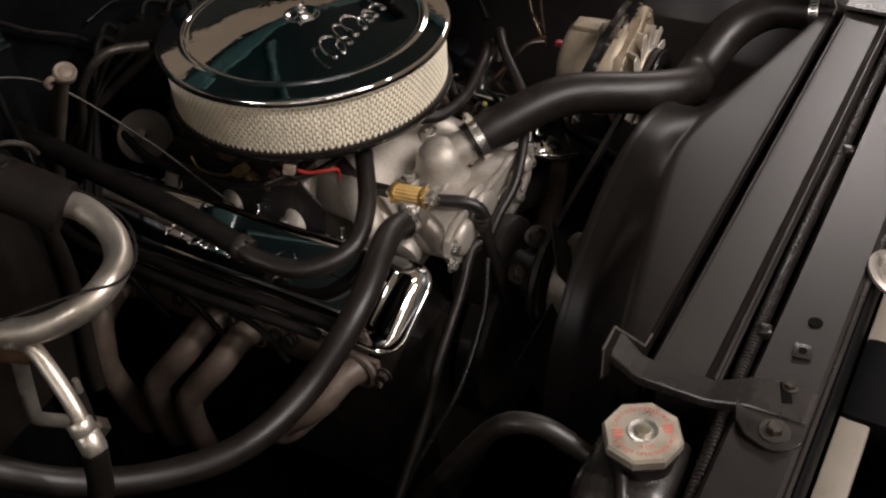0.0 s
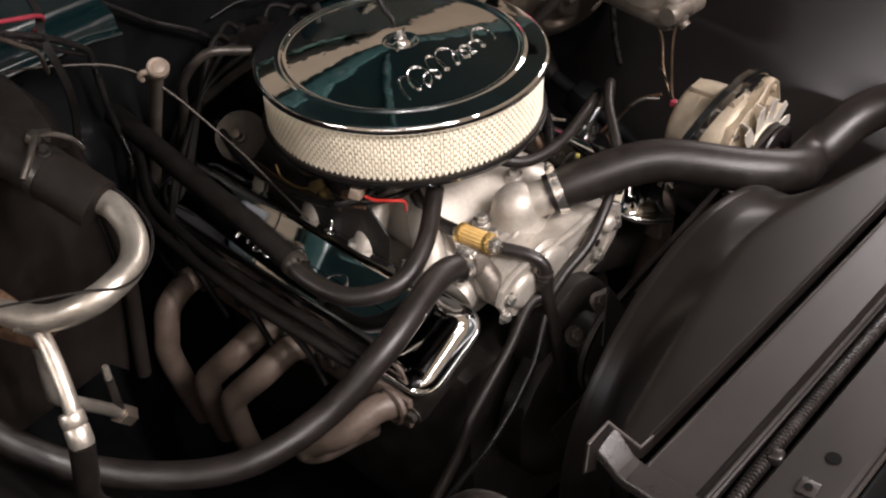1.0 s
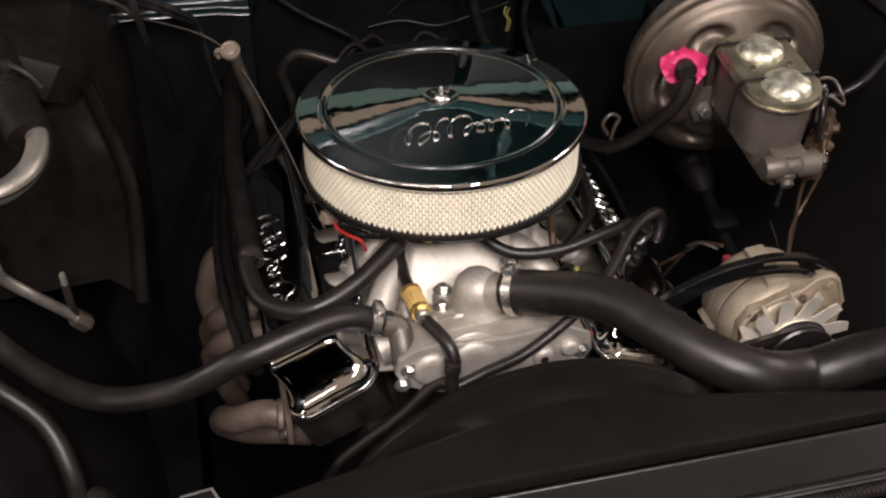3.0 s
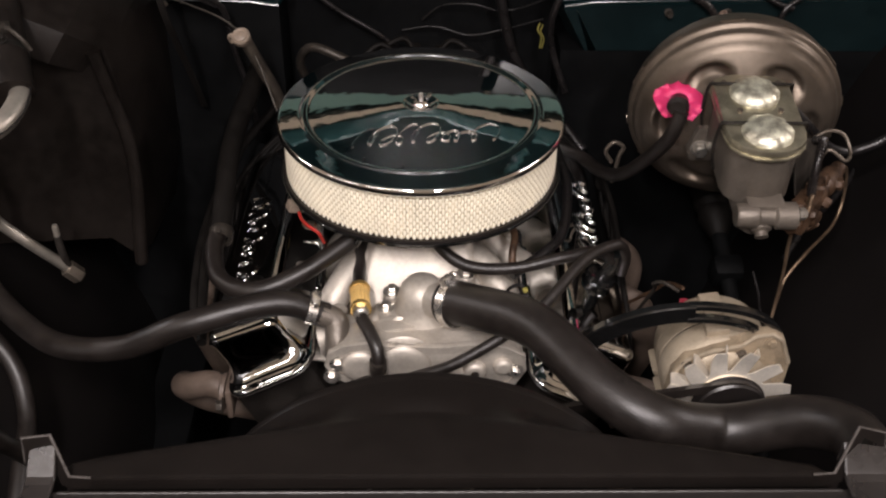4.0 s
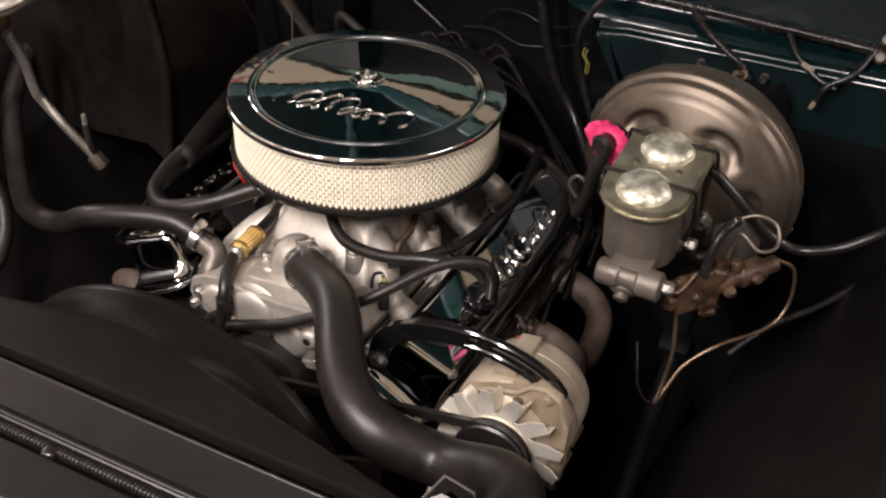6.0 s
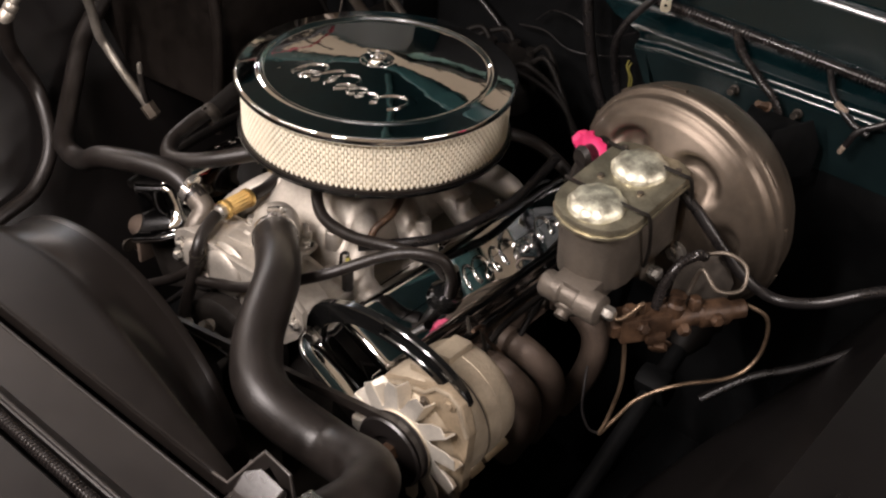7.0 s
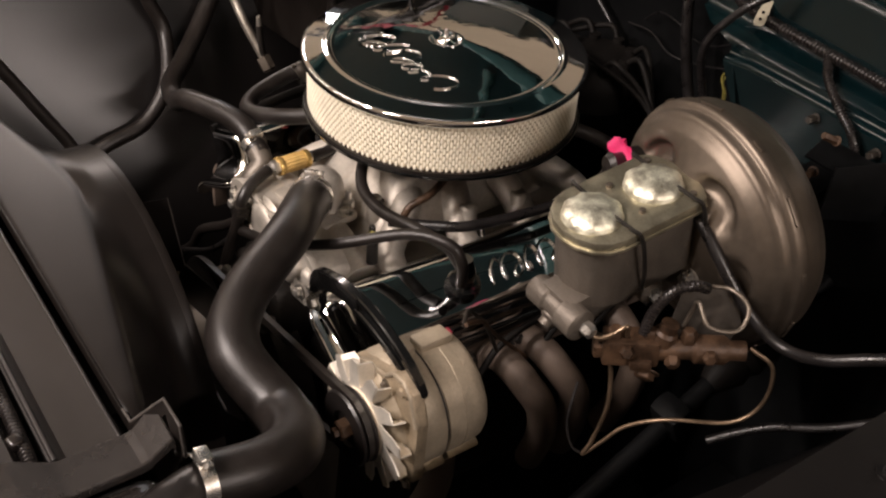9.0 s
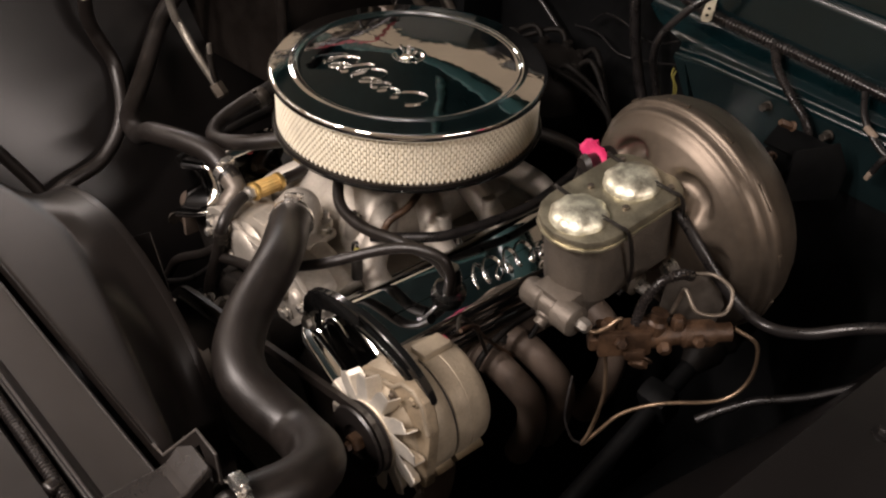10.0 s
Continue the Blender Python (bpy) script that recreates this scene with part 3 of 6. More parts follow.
def fan_shroud():
    """Moulded shroud: a flat box whose raked rear edge runs into a round fan tunnel."""
    cx, cz, r = 0.005, 0.7250, 0.2320
    t = thing("fan_shroud", (cx, -0.53, 0.5), "black moulded plastic fan shroud with a round tunnel", "fan shroud")
    n = 144
    mid, half_w, top, bot = 0.031, 0.335, 0.9535, 0.46

    def rect(a, inset=0.0):
        dx, dz = math.cos(a), math.sin(a)
        k = 1e9
        if abs(dx) > 1e-6:
            k = min(k, ((half_w - inset) + (mid - cx) * (1 if dx > 0 else -1)) / abs(dx))
        if dz > 1e-6:
            k = min(k, (top - inset * 0.6 - cz) / dz)
        if dz < -1e-6:
            k = min(k, (cz - bot - inset) / -dz)
        return dx * k, dz * k

    def edge_y(x):
        return -0.4640 - 0.210 * math.sqrt(x * x + 0.0012)

    angles = [2 * math.pi * (k + 0.5) / n for k in range(n)]
    angles.append(angles[0] + 2 * math.pi)
    rows = []
    for y, inset in ((-0.5495, 0.010), (-0.5505, 0.002), (-0.5490, 0.0002), (-0.5460, 0.0)):
        rows.append([Vector((cx + rect(a, inset)[0], y, cz + rect(a, inset)[1])) for a in angles])
    for back, inset in ((0.060, 0.0), (0.012, 0.0), (0.004, 0.0008), (0.0, 0.0032)):
        row = []
        for a in angles:
            x, z = rect(a, inset)
            row.append(Vector((cx + x, max(edge_y(x) - back, -0.5455 + 0.0004 * (0.06 - back)), cz + z)))
        rows.append(row)
    for k in range(1, 11):
        s = k / 10
        e = 1 - (1 - s) ** 1.5
        row = []
        for a in angles:
            x, z = rect(a, 0.0032)
            y0 = edge_y(x)
            row.append(Vector((cx + x * (1 - e) + r * math.cos(a) * e, y0 * (1 - s) - 0.4520 * s, cz + z * (1 - e) + r * math.sin(a) * e)))
        rows.append(row)
    for y, rr in ((-0.4440, r * 0.9995), (-0.4300, r * 0.997)):
        rows.append([Vector((cx + rr * math.cos(a), y, cz + rr * math.sin(a))) for a in angles])
    part("tunnel", skin(rows, 0.003), SHROUD, t, sharp=60)
    part("tunnel_lip", lathe([(r * 0.985, 0.422), (r * 0.998, 0.423), (r * 1.002, 0.427), (r * 0.998, 0.432), (r * 0.982, 0.432)], 120, Matrix.Translation((cx, 0, cz)) @ Matrix(((1, 0, 0, 0), (0, 0, -1, 0), (0, 1, 0, 0), (0, 0, 0, 1))), closed=True), SHROUD, t)
    part("front_lip", box(0.652, 0.0022, 0.014, pose(mid - 0.001, -0.5515, 0.9480), 0.0008), SHROUD, t)
    # lip ends that rise and hook round the straps
    for s, hook in ((-1, ((-0.280, -0.5515, 0.953), (-0.298, -0.5515, 0.955), (-0.3145, -0.5300, 0.983), (-0.339, -0.5300, 0.979), (-0.342, -0.5300, 0.950))), (1, ((0.340, -0.5515, 0.954), (0.358, -0.5515, 0.956), (0.379, -0.5290, 0.989), (0.404, -0.5270, 0.980), (0.408, -0.5270, 0.950)))):
        part("lip_end", sweep([Vector(p) for p in hook], [(-0.0012, -0.011), (0.0012, -0.011), (0.0012, 0.002), (-0.0012, 0.002)]), SHROUD, t)
        # Added rim: draws the lip's highlight in a lighter grey.
        part("lip_rim", tube([Vector(p) + Vector((0, 0, 0.0022)) for p in hook], 0.0014, straight=True, seg=8), EDGE_GLINT, t, "grey rim painted as the edge highlight")
    for x in (-0.27, 0.33):
        part("mount_lug", box(0.03, 0.016, 0.03, pose(x, -0.556, 0.915), 0.003), SHROUD, t)
    return t


fan_shroud()


def shroud_strap(s, x, wide):
    """A pressed strap: raised nose over the shroud, flat over the radiator, a ramp up to the flared bolted end."""
    t = thing("shroud_strap", (x, -0.53, 0.95), "satin black pressed strap over the radiator end, bolted in front", "mounting strap", "shroud straps")
    h = wide / 2
    # y, z, edge towards the middle, edge away from it
    prof = [(-0.5325, 0.958, h, h), (-0.5330, 0.9775, h, h), (-0.5350, 0.9790, h, h), (-0.5500, 0.9630, h, h), (-0.5540, 0.9595, h, h), (-0.5610, 0.9575, h, h), (-0.6150, 0.9570, h, h), (-0.6210, 0.9582, h + 0.001, h), (-0.6470, 0.9660, h + 0.010, h), (-0.6530, 0.9668, h + 0.012, h), (-0.6920, 0.9670, h + 0.013, h), (-0.6960, 0.9655, h + 0.013, h)]
    rows = []
    for e, drop in ((-1.0, 0.009), (-1.0, 0.0035), (-0.97, 0.0012), (-0.90, 0.0), (0.90, 0.0), (0.97, 0.0010), (1.0, 0.0030)):
        rows.append([Vector((x - s * (e * (a if e > 0 else b)), y, z - drop - (0.0035 * (1 - e) if 0 < k < 3 else 0.0))) for k, (y, z, a, b) in enumerate(prof)])
    part("strip", skin(rows, 0.0018), STRAP, t, sharp=14)
    foot = [(x + s * (h - 0.004), -0.640), (x + s * (h + 0.014), -0.645), (x + s * (h + 0.027), -0.656)]
    for k in range(9):
        a = radians(35 - 125 * k / 8)
        foot.append((x + s * (h + 0.012 + 0.0215 * math.cos(a)), -0.676 + 0.0215 * math.sin(a)))
    foot.append((x + s * (h - 0.004), -0.697))
    part("tab", slab(foot, 0.9618, 0.9645, bevel=0.0007), STRAP, t)
    part("bolt", hex_bolt(pose(x + s * (h + 0.0155), -0.676, 0.9645), 0.0068, 0.007, 0.0120), OILED, t)
    part("slot", box(0.022, 0.008, 0.0012, pose(x - s * 0.013, -0.673, 0.9672, 0, 0, 20), 0.0004), PITCH, t, "dark slotted hole")
    part("bolt", hex_bolt(pose(x - s * 0.019, -0.6745, 0.9675), 0.0048, 0.004, 0.0062), OILED, t)
    return t


shroud_strap(-1, -0.3215, 0.0250)
shroud_strap(1, 0.3860, 0.0400)

t = thing("support_loom", (-0.5, -0.632, 0.95), "ribbed black plastic wire loom along the radiator support", "wire loom")
part("ribbed_sleeve", ribbed([(-0.50, -0.640, 0.935), (-0.36, -0.634, 0.945), (-0.2, -0.630, 0.951), (0.05, -0.630, 0.952), (0.30, -0.631, 0.951), (0.5, -0.636, 0.945)], 0.0062, 0.0042), LOOM, t)
for x in (-0.235, 0.06, 0.33):
    part("clip", box(0.013, 0.013, 0.012, pose(x, -0.636, 0.954, 0, 0, 15), 0.004, 3), LOOM, t)


# ---- engine ----
def cursive(n, length, low, tall, tall_at, loop=0.42, slant=0.35):
    """A run of plain looped strokes: points along (u) and up (v)."""
    out, pitch = [], length / n
    for k in range(n):
        h = tall if k in tall_at else low
        for i in range(14):
            a = 2 * math.pi * i / 14
            v = h * (1 - math.cos(a)) / 2 + 0.10 * low * math.sin(2.3 * k)
            wide = loop * (1.6 if k % 3 else 0.9) * (1.3 if h > low else 1.0)
            out.append(((k + i / 14 + 0.16 * math.sin(1.7 * k)) * pitch - length / 2 - wide * pitch * math.sin(a) + slant * v, v))
    return out


def relief(points, wide, tall, up):
    """A low rounded stroke along a line on a surface that faces up."""
    sec = [(-wide, -0.0012), (-wide, 0.0), (-wide * 0.78, tall * 0.6), (-wide * 0.35, tall), (wide * 0.35, tall), (wide * 0.78, tall * 0.6), (wide, 0.0), (wide, -0.0012)]
    return sweep(spline(points, 2), sec, up=up)


def rounded_rect(hu, hv, r, n=7):
    out = []
    for cu, cv, a0 in ((1, 1, 0), (-1, 1, 90), (-1, -1, 180), (1, -1, 270)):
        for k in range(n + 1):
            a = radians(a0 + 90 * k / n)
            out.append((cu * (hu - r) + r * math.cos(a), cv * (hv - r) + r * math.sin(a)))
    return out


def valve_cover(s, y0, y1, label):
    """Pressed cover: a rounded box that flares into a rolled flange, tilted with its bank."""
    t = thing("valve_cover", (s * 0.19, (y0 + y1) / 2, 0.77), label, "valve cover", "valve covers")
    inner, outer = Vector((0.136, 0, 0.790)), Vector((0.222, 0, 0.744))
    u = (outer - inner).normalized()
    w = Vector((-u.z, 0, u.x))
    mid = (inner + outer) / 2 + Vector((0, (y0 + y1) / 2, 0))
    hu, hv = 0.0460, (y1 - y0) / 2 - 0.0060

    def at(a, b, h):
        p = mid + u * (a + 0.004 * h / 0.06) + w * (h * (1 + 1.25 * a)) + Vector((0, b, 0))
        return Vector((s * p.x, p.y, p.z))

    levels = [(0.0290, 0.0, 0.030), (0.0305, 0.0012, 0.030), (0.0305, 0.0034, 0.030), (0.0290, 0.0046, 0.029)]
    for k in range(9):
        a = math.pi / 2 * k / 8
        levels.append((0.0265 * (1 - math.sin(a)), 0.005 + 0.034 * (1 - math.cos(a)), 0.015 + 0.012 * (1 - math.sin(a))))
    top, rr = 0.0685, 0.0130
    levels += [(-0.0010, top - rr, 0.0145)]
    for k in range(1, 9):
        a = math.pi / 2 * k / 8
        levels.append((-0.0010 - rr * (1 - math.cos(a)), top - rr + rr * math.sin(a), max(0.0145 - rr * (1 - math.cos(a)), 0.003)))
    levels += [(-0.03, top + 0.0002, 0.003), (-hu + 0.0005, top + 0.0002, 0.0002)]
    rows = []
    for grow, h, r in levels:
        ring = [at(a, b, h) for a, b in rounded_rect(hu + (grow * 0.45 if grow > 0 else grow), hv + grow, r)]
        rows.append(ring + ring[:1])
    b = skin(rows)
    bmesh.ops.remove_doubles(b, verts=b.verts[:], dist=1e-5)
    part("shell", b, CHROME, t, "mirror-bright chrome shell", sharp=55)
    # raised script relief: plain looped strokes on the top
    run = cursive(10, 0.182, 0.015, 0.030, (0, 1, 3, 4, 8), 0.26, 0.30)
    pts = [at(0.019 - v, s * (d + 0.033), top + 0.0002) for d, v in run]
    part("script_relief", relief(pts, 0.0029 if s > 0 else 0.0014, 0.0017 if s > 0 else 0.0006, at(0, 0, top + 0.01) - at(0, 0, top)), CHROME, t, "raised chrome script relief", sharp=80)
    for y in (-0.55, 0.0, 0.55):
        part("hold_down", lathe([(0.007, 0), (0.008, 0.003), (0.004, 0.006), (0.0035, 0.018), (0, 0.019)], 16, axis(at(-hu - 0.008, y * hv, 0.004), (-s * 0.3, 0, 1))), CHROME, t)
    part("gasket_rail", sweep([at(a, b2, -0.001) for a, b2 in rounded_rect(hu + 0.0115, hv + 0.027, 0.028)], [(-0.003, -0.002), (0.003, -0.002), (0.003, 0.002), (-0.003, 0.002)], loop=True), RUBBER, t, "black gasket edge")
    return t


valve_cover(-1, -0.221, 0.245, "chrome valve cover with raised script, passenger bank")
valve_cover(1, -0.250, 0.215, "chrome valve cover with raised script, driver bank")


def engine():
    t = thing("engine_block", (0, 0, 0.35), "oily black engine block with cylinder heads", "engine")
    part("block", box(0.34, 0.52, 0.30, pose(0, 0.0, 0.54), 0.02, taper=0.86), BLOCK, t)
    for s, dy in ((-1, 0.0), (1, -0.02)):
        m = pose(s * 0.172, 0.02 + dy, 0.716, 0, s * 24, 0)
        part("cylinder_head", box(0.112, 0.455, 0.085, m, 0.012), BLOCK, t)
        for k in range(6):
            part("head_bolt", hex_bolt(axis((s * 0.245, -0.19 + 0.085 * k + dy, 0.727), (s, 0, 0.35)), 0.007, 0.007, 0.010), BLOCK, t)
    part("timing_cover", lathe([(0.12, -0.25), (0.12, -0.285), (0.10, -0.295), (0, -0.295)], 40, pose(0, 0, 0.60) @ Matrix(((1, 0, 0, 0), (0, 0, 1, 0), (0, 1, 0, 0), (0, 0, 0, 1)))), BLOCK, t)
    return t


engine()


def intake():
    t = thing("intake_manifold", (0, 0, 0.74), "bare cast aluminium intake manifold", "intake manifold")
    # valley floor
    rows = []
    for y in (-0.205, -0.195, -0.10, 0.0, 0.12, 0.20):
        k = 0.0 if y > -0.2 else 0.006
        rows.append([Vector((x, y, z - k)) for x, z in ((-0.150, 0.764), (-0.135, 0.780), (-0.095, 0.774), (-0.05, 0.776), (0, 0.780), (0.05, 0.776), (0.095, 0.774), (0.135, 0.780), (0.150, 0.764))])
    part("valley_plate", skin(rows, 0.006), CAST_ALU, t, sharp=40)
    # plenum under the carburettor, with sloping front shoulders
    b = bmesh.new()
    lo = [(-0.096, -0.165, 0.786), (0.092, -0.165, 0.786), (0.074, 0.14, 0.786), (-0.074, 0.14, 0.786)]
    hi = [(-0.062, -0.095, 0.873), (0.062, -0.095, 0.873), (0.070, 0.11, 0.873), (-0.070, 0.11, 0.873)]
    vl, vh = [b.verts.new(p) for p in lo], [b.verts.new(p) for p in hi]
    b.faces.new(vl[::-1])
    b.faces.new(vh)
    for k in range(4):
        b.faces.new((vl[k], vl[(k + 1) % 4], vh[(k + 1) % 4], vh[k]))
    bmesh.ops.bevel(b, geom=b.edges[:], offset=0.012, segments=4, affect="EDGES", profile=0.5)
    part("plenum", b, CAST_ALU, t, sharp=45)
    # runners
    for s in (-1, 1):
        for y0, y1 in ((-0.06, -0.145), (-0.015, -0.04), (0.035, 0.055), (0.08, 0.15)):
            part("runner", tube([(s * 0.03, y0, 0.845), (s * 0.08, (y0 + y1) / 2, 0.838), (s * 0.112, y1, 0.808), (s * (0.146 if s > 0 else 0.122), y1, 0.782)], 0.0185, n=8, seg=16), CAST_ALU, t)
    # front bosses and water crossover
    part("water_crossover", tube([(-0.12, -0.188, 0.792), (-0.06, -0.187, 0.806), (0, -0.186, 0.812), (0.06, -0.187, 0.806), (0.12, -0.188, 0.792)], 0.023, n=8, seg=18), CAST_ALU, t)
    for x, y, z in ((-0.100, -0.168, 0.817), (0.090, -0.170, 0.818), (0.055, -0.130, 0.840), (-0.035, -0.155, 0.832), (0.112, -0.03, 0.835), (0.112, 0.05, 0.83)):
        part("boss", lathe([(0.013, -0.02), (0.011, 0.004), (0.009, 0.006), (0, 0.006)], 18, pose(x, y, z)), CAST_ALU, t)
    for x, y, z in ((-0.132, -0.155, 0.795), (0.132, -0.155, 0.795), (0.132, -0.05, 0.795), (0.132, 0.07, 0.795), (-0.132, -0.03, 0.795), (0.055, -0.130, 0.846), (-0.035, -0.155, 0.838)):
        part("bolt", hex_bolt(pose(x, y, z), 0.007, 0.007, 0.011), STEEL, t)
    return t


intake()


def thermostat_housing():
    c = Vector((0.002, -0.178, 0.846))
    t = thing("thermostat_housing", (0, -0.19, 0.82), "cast aluminium thermostat housing with a round dome", "thermostat housing")
    part("flange", box(0.105, 0.055, 0.012, pose(0, -0.185, 0.826, 0, 0, 10), 0.006), CAST_ALU, t)
    b = lathe([(0.038, -0.026), (0.036, -0.016), (0.0315, -0.010), (0.0300, 0.004), (0.0265, 0.016), (0.0195, 0.025), (0.010, 0.0305), (0, 0.032)], 32, Matrix.Translation(c))
    part("dome", b, CAST_ALU, t, sharp=60)
    part("neck", tube([c, c + Vector((0.014, -0.013, 0.008)), (0.026, -0.201, 0.860), (0.044, -0.217, 0.869)], 0.0215, n=6, seg=20), CAST_ALU, t)
    for x, y in ((-0.042, -0.178), (0.042, -0.166)):
        part("bolt", hex_bolt(pose(x, y, 0.832), 0.0065, 0.007, 0.010), STEEL, t)
    part("sender", lathe([(0.008, 0), (0.008, 0.010), (0.004, 0.012), (0.004, 0.022), (0, 0.023)], 6, pose(0.03, -0.155, 0.83)), STEEL, t)
    return t


thermostat_housing()


def water_pump():
    t = thing("water_pump", (0, -0.25, 0.70), "bare cast aluminium water pump", "water pump")
    facing = Matrix(((1, 0, 0, 0), (0, 0, -1, 0), (0, 1, 0, 0), (0, 0, 0, 1)))

    def boss(name, x, z, r, y0, y1, seg=32):
        part(name, lathe([(r + 0.003, -y0), (r, -y0 + 0.003), (r * 0.97, -y1 - 0.007), (r * 0.88, -y1 - 0.003), (r * 0.66, -y1 - 0.0005), (r * 0.4, -y1), (0, -y1 - 0.001)], seg, pose(x, 0, z) @ facing), CAST_ALU, t)

    outline = [(-0.101, 0.787), (-0.109, 0.803), (-0.105, 0.820), (-0.088, 0.830), (-0.062, 0.834), (-0.030, 0.828), (0.03, 0.828), (0.060, 0.832), (0.098, 0.828), (0.119, 0.815), (0.121, 0.795), (0.110, 0.775), (0.088, 0.754), (0.052, 0.748), (0.0, 0.753), (-0.038, 0.761), (-0.075, 0.772)]
    b = slab([(x, z) for x, z in outline], 0.200, 0.246, facing.copy(), 0.009)
    part("body", b, CAST_ALU, t, sharp=45)
    part("rim", sweep([facing @ Vector((x * 0.985, (z - 0.79) * 0.97 + 0.79, 0.2445)) for x, z in outline], [(-0.005, -0.004), (0.004, -0.004), (0.005, 0.0), (0.004, 0.004), (-0.005, 0.004)], up=Vector((0, 1, 0)), loop=True), CAST_ALU, t)
    boss("raised_pad", -0.020, 0.800, 0.034, -0.236, -0.254)
    boss("raised_pad", 0.034, 0.778, 0.026, -0.236, -0.252)
    boss("raised_pad", -0.070, 0.802, 0.024, -0.236, -0.255)
    boss("port_boss", -0.048, 0.778, 0.012, -0.236, -0.258)
    boss("port_boss", 0.063, 0.795, 0.014, -0.236, -0.256)
    boss("port_boss", 0.096, 0.801, 0.012, -0.236, -0.254)
    part("volute", lathe([(0.07, 0.225), (0.07, 0.270), (0.064, 0.275), (0.03, 0.278), (0.03, 0.315), (0, 0.315)], 36, pose(0, 0, 0.705) @ facing), BLOCK, t, "black painted pump volute")
    part("port_hole", lathe([(0.005, 0.256), (0.005, 0.2565), (0, 0.2565)], 16, pose(0.063, 0, 0.795) @ facing), BLOCK, t)
    for x, y, z in ((0.038, -0.292, 0.742), (0.010, -0.300, 0.760), (-0.035, -0.298, 0.735), (0.060, -0.285, 0.715)):
        part("hub_bolt", hex_bolt(axis((x, y, z), (-0.2, -0.6, 0.7)), 0.008, 0.010, 0.013), OILED, t)
    part("heater_fitting", tube([(-0.098, -0.232, 0.805), (-0.098, -0.222, 0.822), (-0.100, -0.207, 0.836), (-0.118, -0.205, 0.846)], 0.0145, n=6), IRON_GREY, t, "dull metal heater fitting")
    for x, z in ((-0.096, 0.806), (-0.104, 0.786), (0.110, 0.795), (0.075, 0.764), (0.0, 0.766)):
        part("bolt", hex_bolt(axis((x, -0.248, z), (0, -1, 0)), 0.0065, 0.006, 0.010), STEEL, t)
    return t


water_pump()


def carburettor():
    t = thing("carburettor", (0, 0, 0.86), "dull metal four-barrel carburettor under the air cleaner", "carburettor")
    part("base_plate", box(0.135, 0.165, 0.014, pose(0, 0.01, 0.880), 0.004), CAST_ALU, t)
    part("body", box(0.115, 0.19, 0.030, pose(0, 0.005, 0.898), 0.006), ALT_ALU, t)
    part("air_horn", lathe([(0.064, 0.90), (0.064, 0.926), (0.060, 0.930), (0.0, 0.930)], 40), ALT_ALU, t)
    part("throttle_lever", slab([(-0.02, -0.02), (0.03, -0.01), (0.035, 0.012), (0, 0.03), (-0.025, 0.01)], 0, 0.003, pose(-0.075, 0.0, 0.888, 0, 90, 0), 0.0008), BRASS, t, "brass-coloured throttle lever")
    part("choke_housing", lathe([(0.024, 0), (0.024, 0.02), (0.02, 0.025), (0, 0.025)], 28, axis((0.06, 0.03, 0.897), (1, 0, 0))), ALT_ALU, t)
    part("linkage_rod", tube([(-0.085, -0.02, 0.895), (-0.09, 0.04, 0.885), (-0.088, 0.10, 0.880)], 0.0025), BRASS, t)
    part("accelerator_pump", lathe([(0.016, 0), (0.016, 0.012), (0.010, 0.016), (0, 0.016)], 24, axis((-0.055, -0.075, 0.895), (-0.6, -0.6, 0.3))), BRASS, t)
    part("throttle_bracket", slab([(-0.02, -0.02), (0.10, -0.02), (0.11, 0.0), (0.10, 0.03), (0.02, 0.025), (-0.02, 0.01)], 0, 0.003, pose(-0.118, 0.0, 0.862, 80, 0, 80), 0.001), BLOCK, t, "black steel bracket")
    part("return_spring", tube([Vector((-0.104 + 0.004 * math.cos(k * 0.8), -0.03 + 0.0013 * k, 0.886 + 0.004 * math.sin(k * 0.8))) for k in range(70)], 0.0008, straight=True, seg=6), BRASS, t)
    part("vacuum_tube", tube([(-0.055, -0.085, 0.882), (-0.095, -0.082, 0.876), (-0.125, -0.05, 0.868), (-0.132, 0.02, 0.858), (-0.12, 0.10, 0.86), (-0.09, 0.17, 0.88)], 0.0042), WIRE_BLACK, t)
    part("vacuum_tube", tube([(-0.058, -0.060, 0.884), (-0.100, -0.06, 0.880), (-0.145, -0.02, 0.862), (-0.148, 0.06, 0.846), (-0.142, 0.16, 0.842), (-0.12, 0.24, 0.86)], 0.0055), WIRE_BLACK, t)
    # Made-up plate that stands in for the shadow over the intake runners.
    part("darkening_plate", slab([(-0.085, 0.793), (0.15, 0.793), (0.16, 0.84), (0.13, 0.878), (0.02, 0.886), (-0.05, 0.870), (-0.088, 0.835)], 0, 0.003, Matrix.Translation((-0.127, 0, 0)) @ Matrix(((0, 0, 1, 0), (1, 0, 0, 0), (0, 1, 0, 0), (0, 0, 0, 1))), 0.001), BLOCK, t, "black plate added to darken the passenger side intake")
    part("kickdown_rod", tube([(-0.134, -0.060, 0.868), (-0.138, 0.0, 0.852), (-0.140, 0.08, 0.846), (-0.138, 0.14, 0.850)], 0.0022, seg=8), BRASS, t)
    part("idle_cam", lathe([(0.011, 0), (0.011, 0.004), (0.006, 0.006), (0.006, 0.010), (0, 0.010)], 7, axis((-0.131, -0.030, 0.868), (-1, 0, 0.2))), BRASS, t, "brass-coloured fast idle cam")
    part("idle_link", slab([(-0.016, -0.006), (0.018, -0.004), (0.020, 0.004), (0.0, 0.010), (-0.018, 0.004)], 0, 0.002, pose(-0.134, 0.012, 0.874, 0, -80, 10), 0.0006), BRASS, t)
